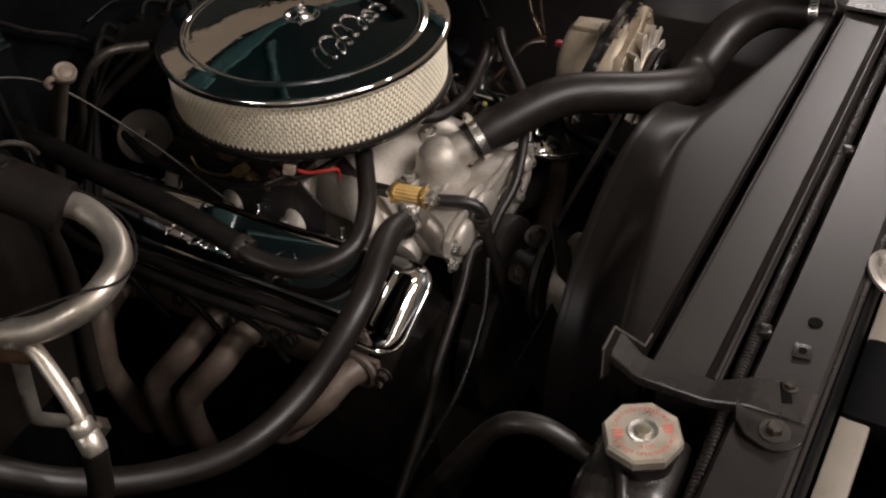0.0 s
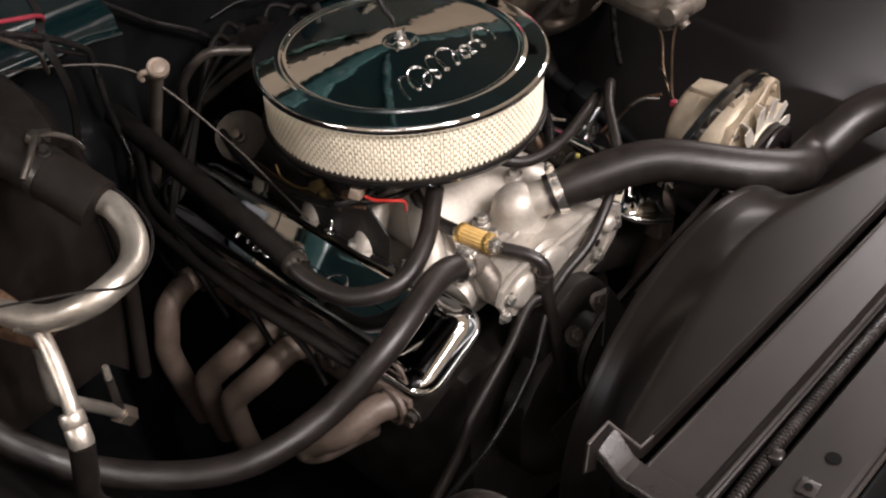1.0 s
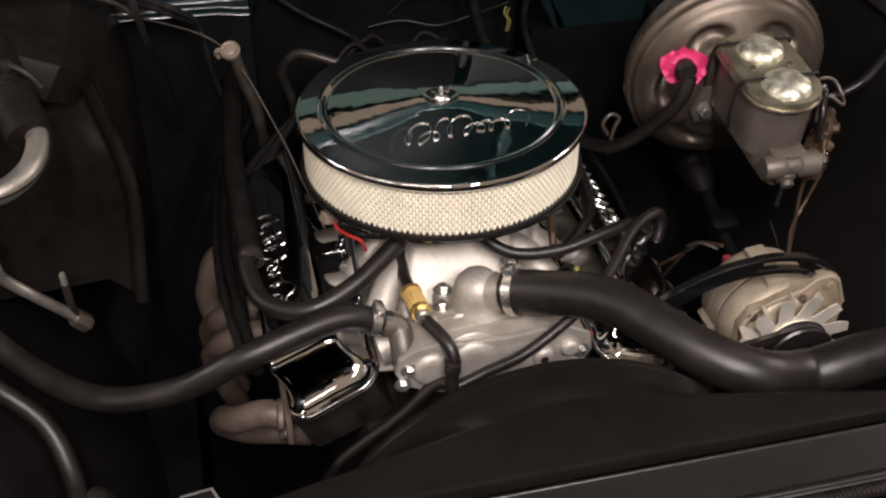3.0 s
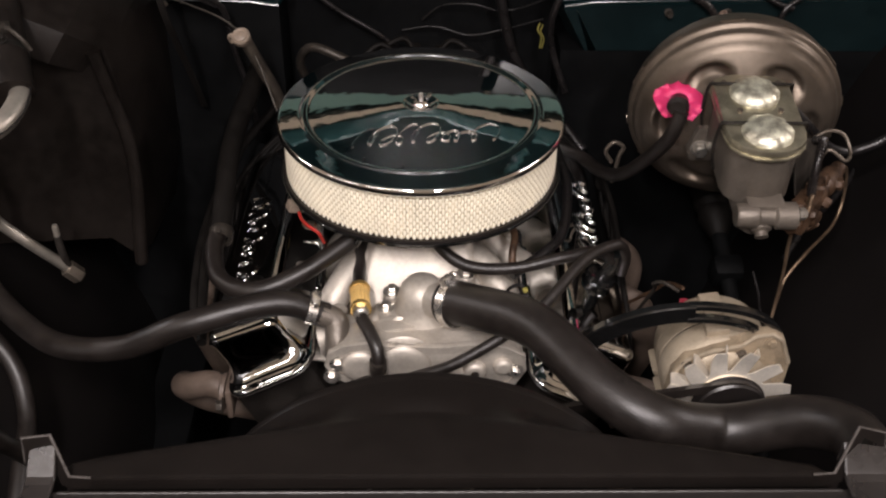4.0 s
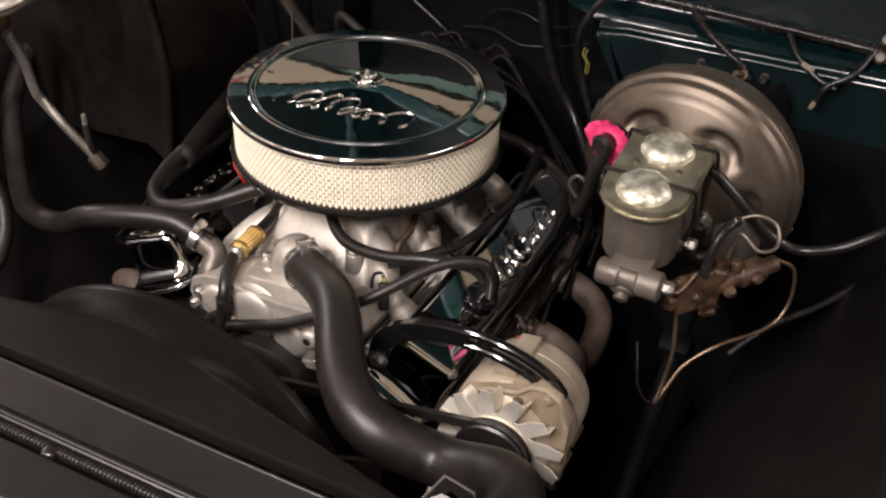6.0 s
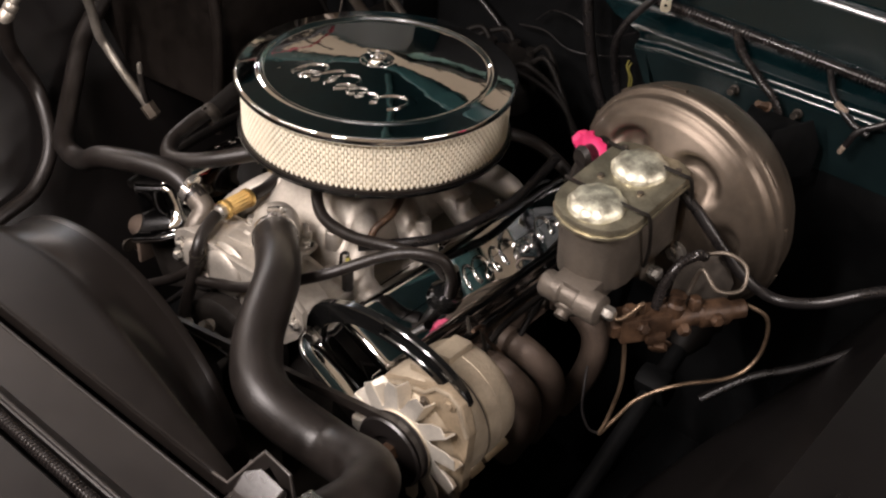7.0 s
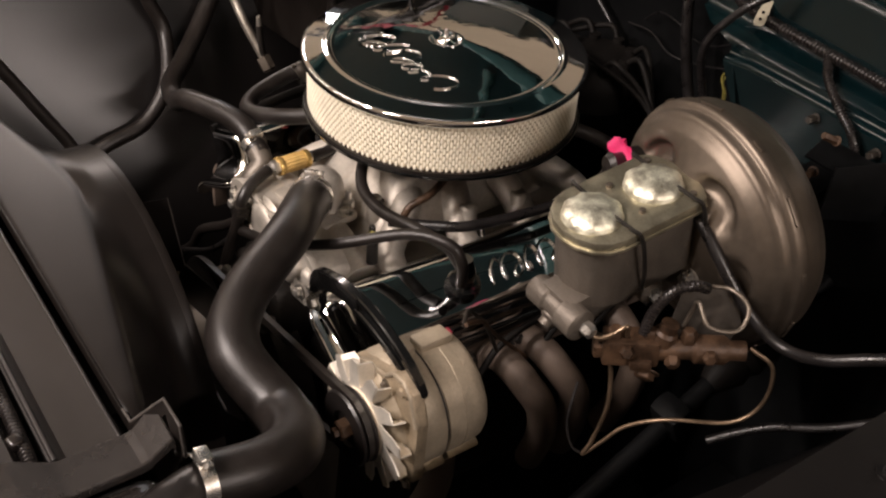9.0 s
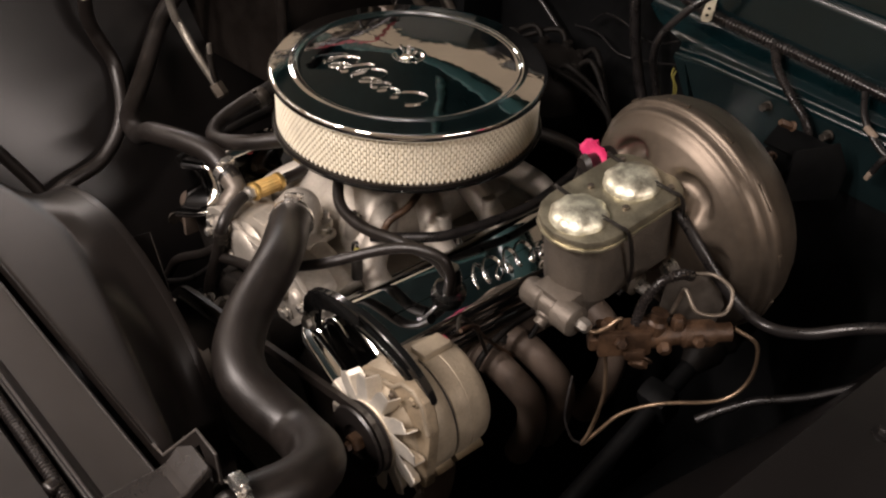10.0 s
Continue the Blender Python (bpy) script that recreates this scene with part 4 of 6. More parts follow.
    side = Matrix(((0, 0, -1, 0), (1, 0, 0, 0), (0, 1, 0, 0), (0, 0, 0, 1)))
    part("throttle_arm", slab([(-0.026, -0.004), (0.004, -0.010), (0.020, -0.004), (0.022, 0.004), (0.002, 0.010), (-0.026, 0.004)], 0, 0.002, Matrix.Translation((-0.134, 0.006, 0.858)) @ side @ pose(0, 0, 0, 0, 0, 25), 0.0006), ZINC_GOLD, t, "yellow zinc throttle arm")
    part("throttle_arm", slab([(-0.018, -0.005), (0.012, -0.008), (0.020, 0.0), (0.010, 0.008), (-0.018, 0.005)], 0, 0.002, Matrix.Translation((-0.139, 0.018, 0.868)) @ side @ pose(0, 0, 0, 0, 0, -40), 0.0006), ZINC_GOLD, t, "yellow zinc throttle arm")
    part("pivot_nut", hex_bolt(axis((-0.137, 0.008, 0.860), (-1, 0, 0)), 0.005, 0.005, 0.008), ZINC_GOLD, t)
    part("adjusting_screw", tube([(-0.138, -0.030, 0.866), (-0.138, -0.004, 0.850)], 0.0022, straight=True, seg=8), ZINC_GOLD, t)
    part("throttle_link", tube([(-0.140, 0.024, 0.862), (-0.142, 0.050, 0.852), (-0.140, 0.085, 0.850), (-0.136, 0.10, 0.862)], 0.0017, seg=8), ZINC_GOLD, t)
    part("dashpot", lathe([(0.016, 0), (0.019, 0.004), (0.019, 0.016), (0.012, 0.022), (0.005, 0.024), (0.005, 0.036), (0, 0.036)], 24, axis((-0.118, 0.045, 0.886), (-0.7, -0.6, 0.25))), BRASS, t)
    part("choke_rod", tube([(0.112, -0.128, 0.852), (0.112, -0.118, 0.868), (0.115, -0.09, 0.880), (0.10, -0.05, 0.892)], 0.0048), BRASS, t)
    part("front_stud", hex_bolt(pose(0.045, -0.085, 0.887), 0.007, 0.010, 0.011), STEEL, t)
    part("front_stud", hex_bolt(pose(-0.045, -0.085, 0.887), 0.007, 0.010, 0.011), STEEL, t)
    return t


carburettor()


def air_cleaner():
    t = thing("air_cleaner", (0, 0, 0.915), "round chrome air cleaner with a cream pleated filter", "air cleaner")
    lid = part("lid", lathe([(0.1740, 0.9900), (0.1772, 0.9905), (0.1785, 0.9930), (0.1785, 0.9965), (0.1774, 0.9990), (0.1757, 1.0003), (0.1742, 1.0007), (0.1727, 1.0009), (0.1520, 1.0028), (0.1506, 1.0030),
                             (0.1492, 1.0040), (0.1478, 1.0050), (0.1463, 1.0053), (0.1448, 1.0049), (0.1432, 1.0034), (0.1415, 1.0021), (0.1400, 1.00175), (0.1380, 1.0018), (0.1365, 1.00194), (0.0900, 1.0062), (0.0400, 1.0108), (0.0230, 1.01235), (0.0215, 1.0124), (0.0190, 1.0118), (0.0170, 1.0095), (0.010, 1.0085), (0, 1.0085)], 144), LID_CHROME, t, "mirror-bright chrome lid", sharp=80)
    # raised script along the front of the lid: plain looped strokes
    run = []
    for d, v in cursive(9, 0.158, 0.017, 0.034, (0, 1, 3, 4, 8), 0.30):
        x, y = d, -0.084 + v + 0.10 * d
        r = math.hypot(x, y)
        run.append(Vector((x, y, 1.0018 + (0.138 - r) * 0.0917)))
    part("script_relief", relief(run, 0.0018, 0.0005, UP), CHROME, lid, "raised chrome script relief", sharp=80)
    nut = part("wing_nut", lathe([(0.0125, 1.0075), (0.0125, 1.0095), (0.0085, 1.013), (0.0075, 1.017), (0, 1.017)], 24), CHROME, t, "chrome wing nut")
    for s in (-1, 1):
        part("wing", slab([(0.004, 0.0), (0.008, 0.001), (0.0135, 0.008), (0.0135, 0.0115), (0.0105, 0.0115), (0.005, 0.005)], -0.0016, 0.0016, pose(0, 0, 1.012, 0, 0, 20) @ pose(0, 0, 0, 0, 0, 0 if s > 0 else 180) @ pose(0, 0, 0, 90, 0, 0), 0.0007), CHROME, nut)
    part("stud", lathe([(0.003, 1.0), (0.003, 1.0235), (0.002, 1.025), (0, 1.025)], 14), STEEL, t)
    # pleated paper, in the darker tone that stands for shade behind the mesh
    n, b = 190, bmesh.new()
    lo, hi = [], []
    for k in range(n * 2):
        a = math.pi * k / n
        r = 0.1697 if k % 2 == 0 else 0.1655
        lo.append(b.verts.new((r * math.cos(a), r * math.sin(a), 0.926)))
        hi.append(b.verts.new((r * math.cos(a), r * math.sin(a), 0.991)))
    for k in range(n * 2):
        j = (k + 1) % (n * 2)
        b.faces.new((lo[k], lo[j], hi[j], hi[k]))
    element = part("filter_element", b, SHADED_PAPER, t, "cream pleated paper filter, darkened as shade behind the mesh", sharp=20)
    # paper bulging through a diamond mesh: staggered pillows in front of the pleats
    b = bmesh.new()
    cols, tiers = 288, 13
    pitch = 0.063 / tiers
    for k in range(cols):
        a0 = 2 * math.pi * k / cols
        ca, sa = math.cos(a0), math.sin(a0)
        w = 0.00172
        for j in range(tiers):
            if (j + k) % 2:
                continue
            zc = 0.928 + pitch * (j + 0.5)
            h = pitch * 0.97
            ring = []
            for du, dz in ((0, -h), (w, -h * 0.45), (w, h * 0.45), (0, h), (-w, h * 0.45), (-w, -h * 0.45)):
                ring.append(b.verts.new((0.1700 * ca - du * sa, 0.1700 * sa + du * ca, zc + dz)))
            crest = [b.verts.new((0.1710 * ca, 0.1710 * sa, zc + dz)) for dz in (-h * 0.4, h * 0.4)]
            lo_v, hi_v = crest
            b.faces.new((ring[0], ring[1], lo_v))
            b.faces.new((ring[1], ring[2], hi_v, lo_v))
            b.faces.new((ring[2], ring[3], hi_v))
            b.faces.new((ring[3], ring[4], hi_v))
            b.faces.new((ring[4], ring[5], lo_v, hi_v))
            b.faces.new((ring[5], ring[0], lo_v))
    tagged(part("mesh_pillow", b, PAPER, element, "cream paper bulging through diamond mesh", sharp=75), kind="stuff")
    part("end_seal", lathe([(0.160, 0.9225), (0.174, 0.9225), (0.174, 0.9275), (0.160, 0.9275)], 96, closed=True), RUBBER, element)
    part("base_pan", lathe([(0.062, 0.928), (0.090, 0.921), (0.150, 0.9195), (0.170, 0.9205), (0.1750, 0.9240), (0.1770, 0.9240), (0.1760, 0.9195), (0.170, 0.9172), (0.15, 0.9160), (0.09, 0.9175), (0.066, 0.9235), (0.062, 0.928)], 96, closed=True), GLOSS, t, "black pan")
    part("breather_spout", tube([(-0.075, -0.118, 0.914), (-0.078, -0.122, 0.902), (-0.084, -0.128, 0.893)], 0.0105), GLOSS, t)
    return t


air_cleaner()


def fuel_filter():
    a, d = Vector((-0.0742, -0.155, 0.8437)), Vector((-0.0701, -0.2025, 0.8464))
    t = thing("fuel_filter", (a + d) / 2, "small fuel filter with amber element and gold ends", "fuel filter")
    m = axis(a, d - a)
    L = (d - a).length
    part("element", lathe([(0.0108, 0.006), (0.0108, L - 0.008), (0.0, L - 0.008)], 24, m), AMBER, t, "amber pleated element")
    for k in range(16):
        q = m @ pose(0, 0, 0, 0, 0, k * 22.5)
        part("pleat", box(0.0016, 0.0026, L - 0.013, q @ pose(0.0109, 0, L / 2 - 0.001), 0.0006, 1), AMBER, t)
    for z0, z1 in ((0.0, 0.007), (L - 0.009, L - 0.002)):
        part("end_cap", lathe([(0.0122, z0), (0.0128, z0 + 0.001), (0.0128, z1 - 0.001), (0.0122, z1), (0, z1)], 28, m), GOLD, t)
    part("barb", lathe([(0.0055, -0.022), (0.0055, 0.001)], 16, m), STEEL, t)
    part("hex_fitting", lathe([(0.0100, L - 0.003), (0.0100, L + 0.006), (0.007, L + 0.008), (0.007, L + 0.016), (0, L + 0.016)], 6, m), STEEL, t)
    return t


fuel_filter()


# ---- hoses on the engine ----
pts = [(0.030, -0.205, 0.862), (0.062, -0.232, 0.878), (0.127, -0.289, 0.897), (0.187, -0.372, 0.888), (0.241, -0.408, 0.874), (0.313, -0.396, 0.849), (0.383, -0.416, 0.882), (0.416, -0.459, 0.908), (0.415, -0.522, 0.919)]
t = thing("upper_radiator_hose", pts[0], "thick black moulded upper radiator hose", "hose")
part("sleeve", tube(pts, 0.0265, n=12, seg=24, grow=lambda s: 0.97 + 0.06 * math.exp(-((s - 0.52) / 0.14) ** 2) + 0.04 * math.exp(-((s - 0.74) / 0.10) ** 2)), RUBBER, t)
band_clamp((0.038, -0.212, 0.866), (0.034, -0.028, 0.015), 0.0262, parent=t, label="bright worm-drive clamp")
band = band_clamp((0.4155, -0.520, 0.9195), (0, -1, 0.15), 0.0262, 0.012, parent=t, label="bright worm-drive clamp")
for k in range(14):
    part("band_slot", box(0.0020, 0.0005, 0.0070, axis((0.4155, -0.520, 0.9195), (0, -1, 0.15)) @ pose(0, 0, 0, 0, 0, 25 + 9 * k) @ pose(0, 0.0279, 0, 0, 12, 0), 0), BLOCK, band, "dark band slot")
t = hose("heater_hose", [(-0.110, -0.204, 0.842), (-0.167, -0.208, 0.864), (-0.268, -0.232, 0.852), (-0.349, -0.219, 0.806), (-0.431, -0.196, 0.787), (-0.494, -0.150, 0.785), (-0.555, -0.093, 0.806), (-0.598, -0.041, 0.845), (-0.625, 0.03, 0.89), (-0.63, 0.12, 0.93)], 0.0150, "long black rubber heater hose from the water pump")
band_clamp((-0.128, -0.205, 0.850), (-0.06, -0.004, 0.022), 0.0152, parent=t, label="small bright hose clamp")
hose("breather_hose", [(-0.080, -0.124, 0.896), (-0.142, -0.164, 0.873), (-0.199, -0.177, 0.857), (-0.243, -0.145, 0.850), (-0.257, -0.095, 0.857), (-0.254, -0.060, 0.866)], 0.0110, "black rubber breather hose bent under the air cleaner")
t = hose("sleeved_hose", [(-0.252, -0.072, 0.860), (-0.254, -0.01, 0.880), (-0.256, 0.060, 0.897), (-0.252, 0.148, 0.908), (-0.243, 0.25, 0.915), (-0.24, 0.36, 0.92)], 0.0140, "thick black wrapped hose beside the valve cover", WRAP)
part("end_collar", lathe([(0.0140, -0.007), (0.0155, -0.003), (0.0155, 0.005), (0.0140, 0.008), (0.010, 0.008), (0.010, -0.007)], 28, axis((-0.252, -0.068, 0.861), (0, 1, 0.35)), closed=True), OILED, t)
t = thing("hose_clamp", (-0.252, -0.074, 0.859), "dull pinch clamp on the wrapped hose", "hose clamp", "hose clamps")
part("band", lathe([(0.0140, -0.003), (0.0150, -0.003), (0.0150, 0.003), (0.0140, 0.003)], 28, axis((-0.252, -0.074, 0.859), (0, 1, 0.35)), closed=True), OILED, t)
part("pinch", box(0.006, 0.005, 0.006, axis((-0.252, -0.074, 0.859), (0, 1, 0.35)) @ pose(0, 0.016, 0), 0.001), OILED, t)
hose("crankcase_hose", [(0.004, -0.098, 0.908), (0.020, -0.126, 0.888), (0.055, -0.150, 0.874), (0.110, -0.158, 0.876), (0.170, -0.150, 0.886), (0.215, -0.136, 0.884), (0.234, -0.128, 0.866)], 0.0074, "black rubber hose looped under the air cleaner")
t = thing("breather_elbow", (0.230, -0.122, 0.83), "glossy black breather elbow in the valve cover", "breather")
part("elbow", tube([(0.238, -0.128, 0.878), (0.240, -0.124, 0.860), (0.232, -0.118, 0.842), (0.224, -0.114, 0.826)], 0.0102, n=6, seg=18), GLOSS, t)
part("grommet", lathe([(0.018, -0.006), (0.021, 0.0), (0.019, 0.006), (0.012, 0.008), (0, 0.008)], 28, axis((0.224, -0.114, 0.828), (0.36, 0, 0.93))), GLOSS, t)
hose("rocker_cable", [(0.110, -0.145, 0.855), (0.150, -0.11, 0.862), (0.176, -0.077, 0.866), (0.190, -0.012, 0.868), (0.194, 0.055, 0.870), (0.18, 0.16, 0.88)], 0.0065, "thick black cable along the valve cover", WIRE_BLACK, "cable")
t = thing("temperature_sender", (0.123, -0.175, 0.84), "black sender with a yellowish plastic tip", "sensor")
part("body", lathe([(0.007, 0.815), (0.007, 0.850), (0.004, 0.853), (0, 0.853)], 16, pose(0.123, -0.176, 0)), BLOCK, t)
part("tip", box(0.006, 0.006, 0.005, pose(0.124, -0.177, 0.858, 0, 0, 25), 0.002), YELLOW, t)
part("lead", tube([(0.123, -0.176, 0.853), (0.118, -0.172, 0.862), (0.105, -0.168, 0.852), (0.10, -0.165, 0.83)], 0.0022, seg=8), WIRE_BLACK, t)
hose("coolant_bypass_hose", [(-0.047, -0.266, 0.785), (-0.010, -0.262, 0.797), (0.045, -0.262, 0.822), (0.129, -0.233, 0.867), (0.190, -0.174, 0.899), (0.232, -0.146, 0.902), (0.247, -0.137, 0.880), (0.245, -0.135, 0.850)], 0.0066, "thin black hose across the water pump")
hose("fuel_feed_hose", [(-0.069, -0.214, 0.8465), (-0.055, -0.245, 0.843), (-0.048, -0.262, 0.828), (-0.051, -0.268, 0.795), (-0.054, -0.285, 0.74), (-0.054, -0.30, 0.66)], 0.0078, "short black fuel hose from the filter")
hose("fuel_line", [(-0.0747, -0.148, 0.843), (-0.076, -0.118, 0.845), (-0.073, -0.085, 0.862), (-0.060, -0.06, 0.885)], 0.0080, "short black fuel hose into the carburettor")
hose("lower_hose", [(-0.045, -0.27, 0.79), (-0.067, -0.256, 0.785), (-0.11, -0.261, 0.75), (-0.179, -0.266, 0.7), (-0.216, -0.268, 0.65), (-0.294, -0.268, 0.58)], 0.0068, "black hose running down beside the fan")
hose("lower_cable", [(-0.058, -0.272, 0.77), (-0.102, -0.287, 0.725), (-0.179, -0.295, 0.675), (-0.229, -0.282, 0.63), (-0.277, -0.266, 0.58), (-0.295, -0.252, 0.54)], 0.0040, "thin black cable running down beside the fan", WIRE_BLACK, "cable")
hose("overflow_hose", [(-0.402, -0.530, 0.931), (-0.406, -0.507, 0.943), (-0.412, -0.482, 0.942), (-0.414, -0.458, 0.917), (-0.410, -0.430, 0.867), (-0.400, -0.400, 0.810), (-0.388, -0.367, 0.747), (-0.36, -0.335, 0.66)], 0.0092, "black rubber hose at the radiator tank")
hose("cap_tube", [(-0.428, -0.583, 0.946), (-0.445, -0.592, 0.938), (-0.46, -0.61, 0.90), (-0.465, -0.62, 0.8)], 0.0055, "small black overflow tube at the filler neck")


# ---- exhaust headers ----


def header(s, ports, dy, label):
    t = thing("exhaust_header", (s * 0.25, 0, 0.45), label, "exhaust header", "exhaust headers")
    part("flange", slab([(-0.222, -0.022), (0.222, -0.022), (0.222, 0.022), (-0.222, 0.022)], 0, 0.008, pose(s * 0.232, dy, 0.712) @ Matrix(((0, 0, s, 0), (1, 0, 0, 0), (0, 1, 0, 0), (0, 0, 0, 1))), 0.003), HEADER, t)
    for y, k in ports:
        tail = [(s * 0.312, y + k * 0.088, 0.643), (s * 0.284, y + k * 0.095, 0.617), (s * 0.235, y + k * 0.098, 0.600), (s * 0.205, y + k * 0.098, 0.590)] if s < 0 and y < -0.15 else [(s * 0.318, y + k * 0.105, 0.635), (s * 0.308, y + k * 0.130, 0.575), (s * 0.290, y + k * 0.150, 0.500)] if s < 0 else [(s * 0.302, y + k * 0.08, 0.600), (s * 0.27, y + k * 0.11, 0.52)]
        p = part("primary_pipe", tube([(s * 0.236, y, 0.716), (s * 0.262, y + k * 0.012, 0.718), (s * 0.298, y + k * 0.030, 0.698), (s * 0.312, y + k * (0.055 if s > 0 else 0.075), 0.664)] + tail, 0.0190 if s > 0 else 0.0168, n=8, seg=18), HEADER, t)
        part("weld_ring", lathe([(0.0190, 0), (0.0230, 0.001), (0.0230, 0.006), (0.0190, 0.008)], 24, axis((s * 0.240, y, 0.716), (s, 0.1, 0.05)), closed=True), HEADER, p)
        part("flange_bolt", hex_bolt(axis((s * 0.241, y - 0.032, 0.722), (s, 0, 0)), 0.007, 0.007, 0.010), OILED, t)
    return t


header(-1, ((-0.200, 0.9), (-0.048, 0.6), (0.004, 0.6), (0.160, -0.1)), 0.0, "tan coated tubular exhaust header, passenger bank")
header(1, ((-0.205, 0.15), (-0.078, 0.6), (-0.026, 0.6), (0.105, 0.1)), -0.02, "tan coated tubular exhaust header, driver bank")


# ---- alternator ----
def alternator():
    cx, cz = 0.339, 0.816
    t = thing("alternator", (cx, -0.26, 0.75), "dull aluminium alternator with a bright finned fan", "alternator")
    m = Matrix.Translation((cx, 0, cz)) @ Matrix(((1, 0, 0, 0), (0, 0, -1, 0), (0, 1, 0, 0), (0, 0, 0, 1)))
    part("rear_housing", lathe([(0.040, 0.2030), (0.0520, 0.2035), (0.0580, 0.206), (0.0615, 0.211), (0.0630, 0.219), (0.0640, 0.2340), (0.0634, 0.2346), (0.0634, 0.2352), (0.0642, 0.2358), (0.0645, 0.2545), (0.062, 0.256)], 56, m), ALT_ALU, t)
    part("stator_band", lathe([(0.0630, 0.2550), (0.0630, 0.2590)], 56, m), BLOCK, t, "dark laminated band")
    part("front_housing", lathe([(0.0645, 0.2585), (0.0655, 0.261), (0.0655, 0.282), (0.063, 0.289), (0.052, 0.302), (0.040, 0.309), (0, 0.309)], 56, m), ALT_ALU, t)
    for a in (98, -38, 205):
        q = m @ pose(0, 0, 0, 0, 0, a)
        part("clamp_lug", box(0.010, 0.024, 0.038, q @ pose(0.0655, 0, 0.234), 0.003), ALT_ALU, t)
        part("clamp_lug", box(0.014, 0.026, 0.024, q @ pose(0.0655, 0.002, 0.2715), 0.003), ALT_ALU, t)
    plate = [(-0.060, 0.024), (-0.048, 0.044), (-0.020, 0.058), (0.012, 0.066), (0.026, 0.080), (0.044, 0.082), (0.056, 0.074), (0.062, 0.058), (0.069, 0.040), (0.066, -0.040), (0.045, -0.060), (-0.045, -0.060), (-0.066, -0.030)]
    part("front_plate", slab(plate, 0.2865, 0.3000, m, 0.003), ALT_PLATE, t, "tan cast front plate")
    part("plate_rim", tube([m @ Vector((x * 0.96, y * 0.96, 0.3000)) for x, y in plate[:9]], 0.0026, straight=True, seg=8), ALT_ALU, t)
    for x, y in ((-0.046, 0.036), (0.058, -0.048), (0.012, 0.052)):
        part("through_bolt", hex_bolt(m @ pose(x, y, 0.300), 0.004, 0.004, 0.006), TUBE_DULL, t)
    part("adjuster_bolt", hex_bolt(m @ pose(0.043, 0.068, 0.300), 0.0050, 0.0035, 0.0080), ALT_PLATE, t)
    part("cooling_slot", box(0.020, 0.007, 0.0010, m @ pose(0.020, 0.038, 0.3003, 0, 0, 25), 0.0004), PITCH, t, "dark cooling slot")
    part("rear_plug", box(0.010, 0.008, 0.010, m @ pose(-0.03, 0.040, 0.199), 0.002), DARKRED, t, "dark red plastic wire plug")
    star = []
    for k in range(12):
        for d, r in ((0.0, 0.0420), (1.5, 0.0700), (10.0, 0.0712), (16.0, 0.0620), (24.0, 0.0450)):
            a = radians(30 * k + d + 8)
            star.append((r * math.cos(a), r * math.sin(a)))
    fan = part("fan", slab(star, 0.3180, 0.3196, m), FAN_STEEL, t, "bright zinc fan")
    part("fan_hub", lathe([(0.014, 0.3180), (0.036, 0.3180), (0.038, 0.3210), (0.032, 0.3225), (0.014, 0.3225)], 40, m, closed=True), FAN_STEEL, fan)
    for k in range(12):
        q = m @ pose(0, 0, 0.3190, 0, 0, 30 * k + 8.5)
        part("blade", slab([(0.040, 0.0), (0.0700, 0.0), (0.0690, -0.0145), (0.062, -0.0170), (0.043, -0.0150)], -0.0008, 0.0008, q @ pose(0, 0, 0, 78, 0, 0)), FAN_STEEL, fan)
    part("pulley", lathe([(0.012, 0.3225), (0.039, 0.3225), (0.041, 0.3245), (0.031, 0.3310), (0.041, 0.3375), (0.039, 0.3400), (0.020, 0.3400), (0.018, 0.336), (0, 0.336)], 44, m), SATIN, t, "black steel pulley")
    part("shaft_nut", lathe([(0.0110, 0.336), (0.0110, 0.346), (0.009, 0.348), (0.0055, 0.348), (0.0055, 0.353), (0, 0.354)], 6, m), BRASS, t, "brassy shaft nut")
    part("spacer", lathe([(0.016, 0.306), (0.016, 0.320)], 20, m), STEEL, t)
    part("lower_mount", box(0.05, 0.06, 0.04, pose(cx - 0.02, -0.25, 0.742), 0.006), BLOCK, t)
    return t


alternator()


def adjuster():
    pts = [(0.172, -0.276, 0.832), (0.184, -0.282, 0.868), (0.212, -0.290, 0.898), (0.255, -0.294, 0.918), (0.305, -0.294, 0.922), (0.350, -0.292, 0.912), (0.378, -0.288, 0.893), (0.390, -0.285, 0.872)]
    t = thing("alternator_bracket", pts[0], "glossy black curved alternator adjusting bracket", "bracket")
    across = Vector((0, 1, 0))

    def bar(h, w):
        return [(-h, -w + 0.0015), (-h + 0.0015, -w), (h - 0.0015, -w), (h, -w + 0.0015), (h, w - 0.0015), (h - 0.0015, w), (-h + 0.0015, w), (-h, w - 0.0015)]

    path = spline(pts, 8)
    part("arm", sweep(path[:31], bar(0.0125, 0.005), up=across), GLOSS, t)
    part("end", sweep(path[52:], bar(0.0125, 0.005), up=across, grow=lambda f: math.sqrt(max(0.12, 1 - f * f))), GLOSS, t)
    for off in (-0.0085, 0.0085):
        rail = []
        for a, c, e in zip(path[28:53], path[29:54], path[30:55]):
            rail.append(c + (e - a).normalized().cross(across) * off)
        part("slot_rail", sweep(rail, bar(0.0040, 0.005), up=across), GLOSS, t)
    part("pivot_bolt", hex_bolt(axis((0.176, -0.282, 0.838), (0, -1, 0)), 0.008, 0.007, 0.012), STEEL, t)
    return t


adjuster()


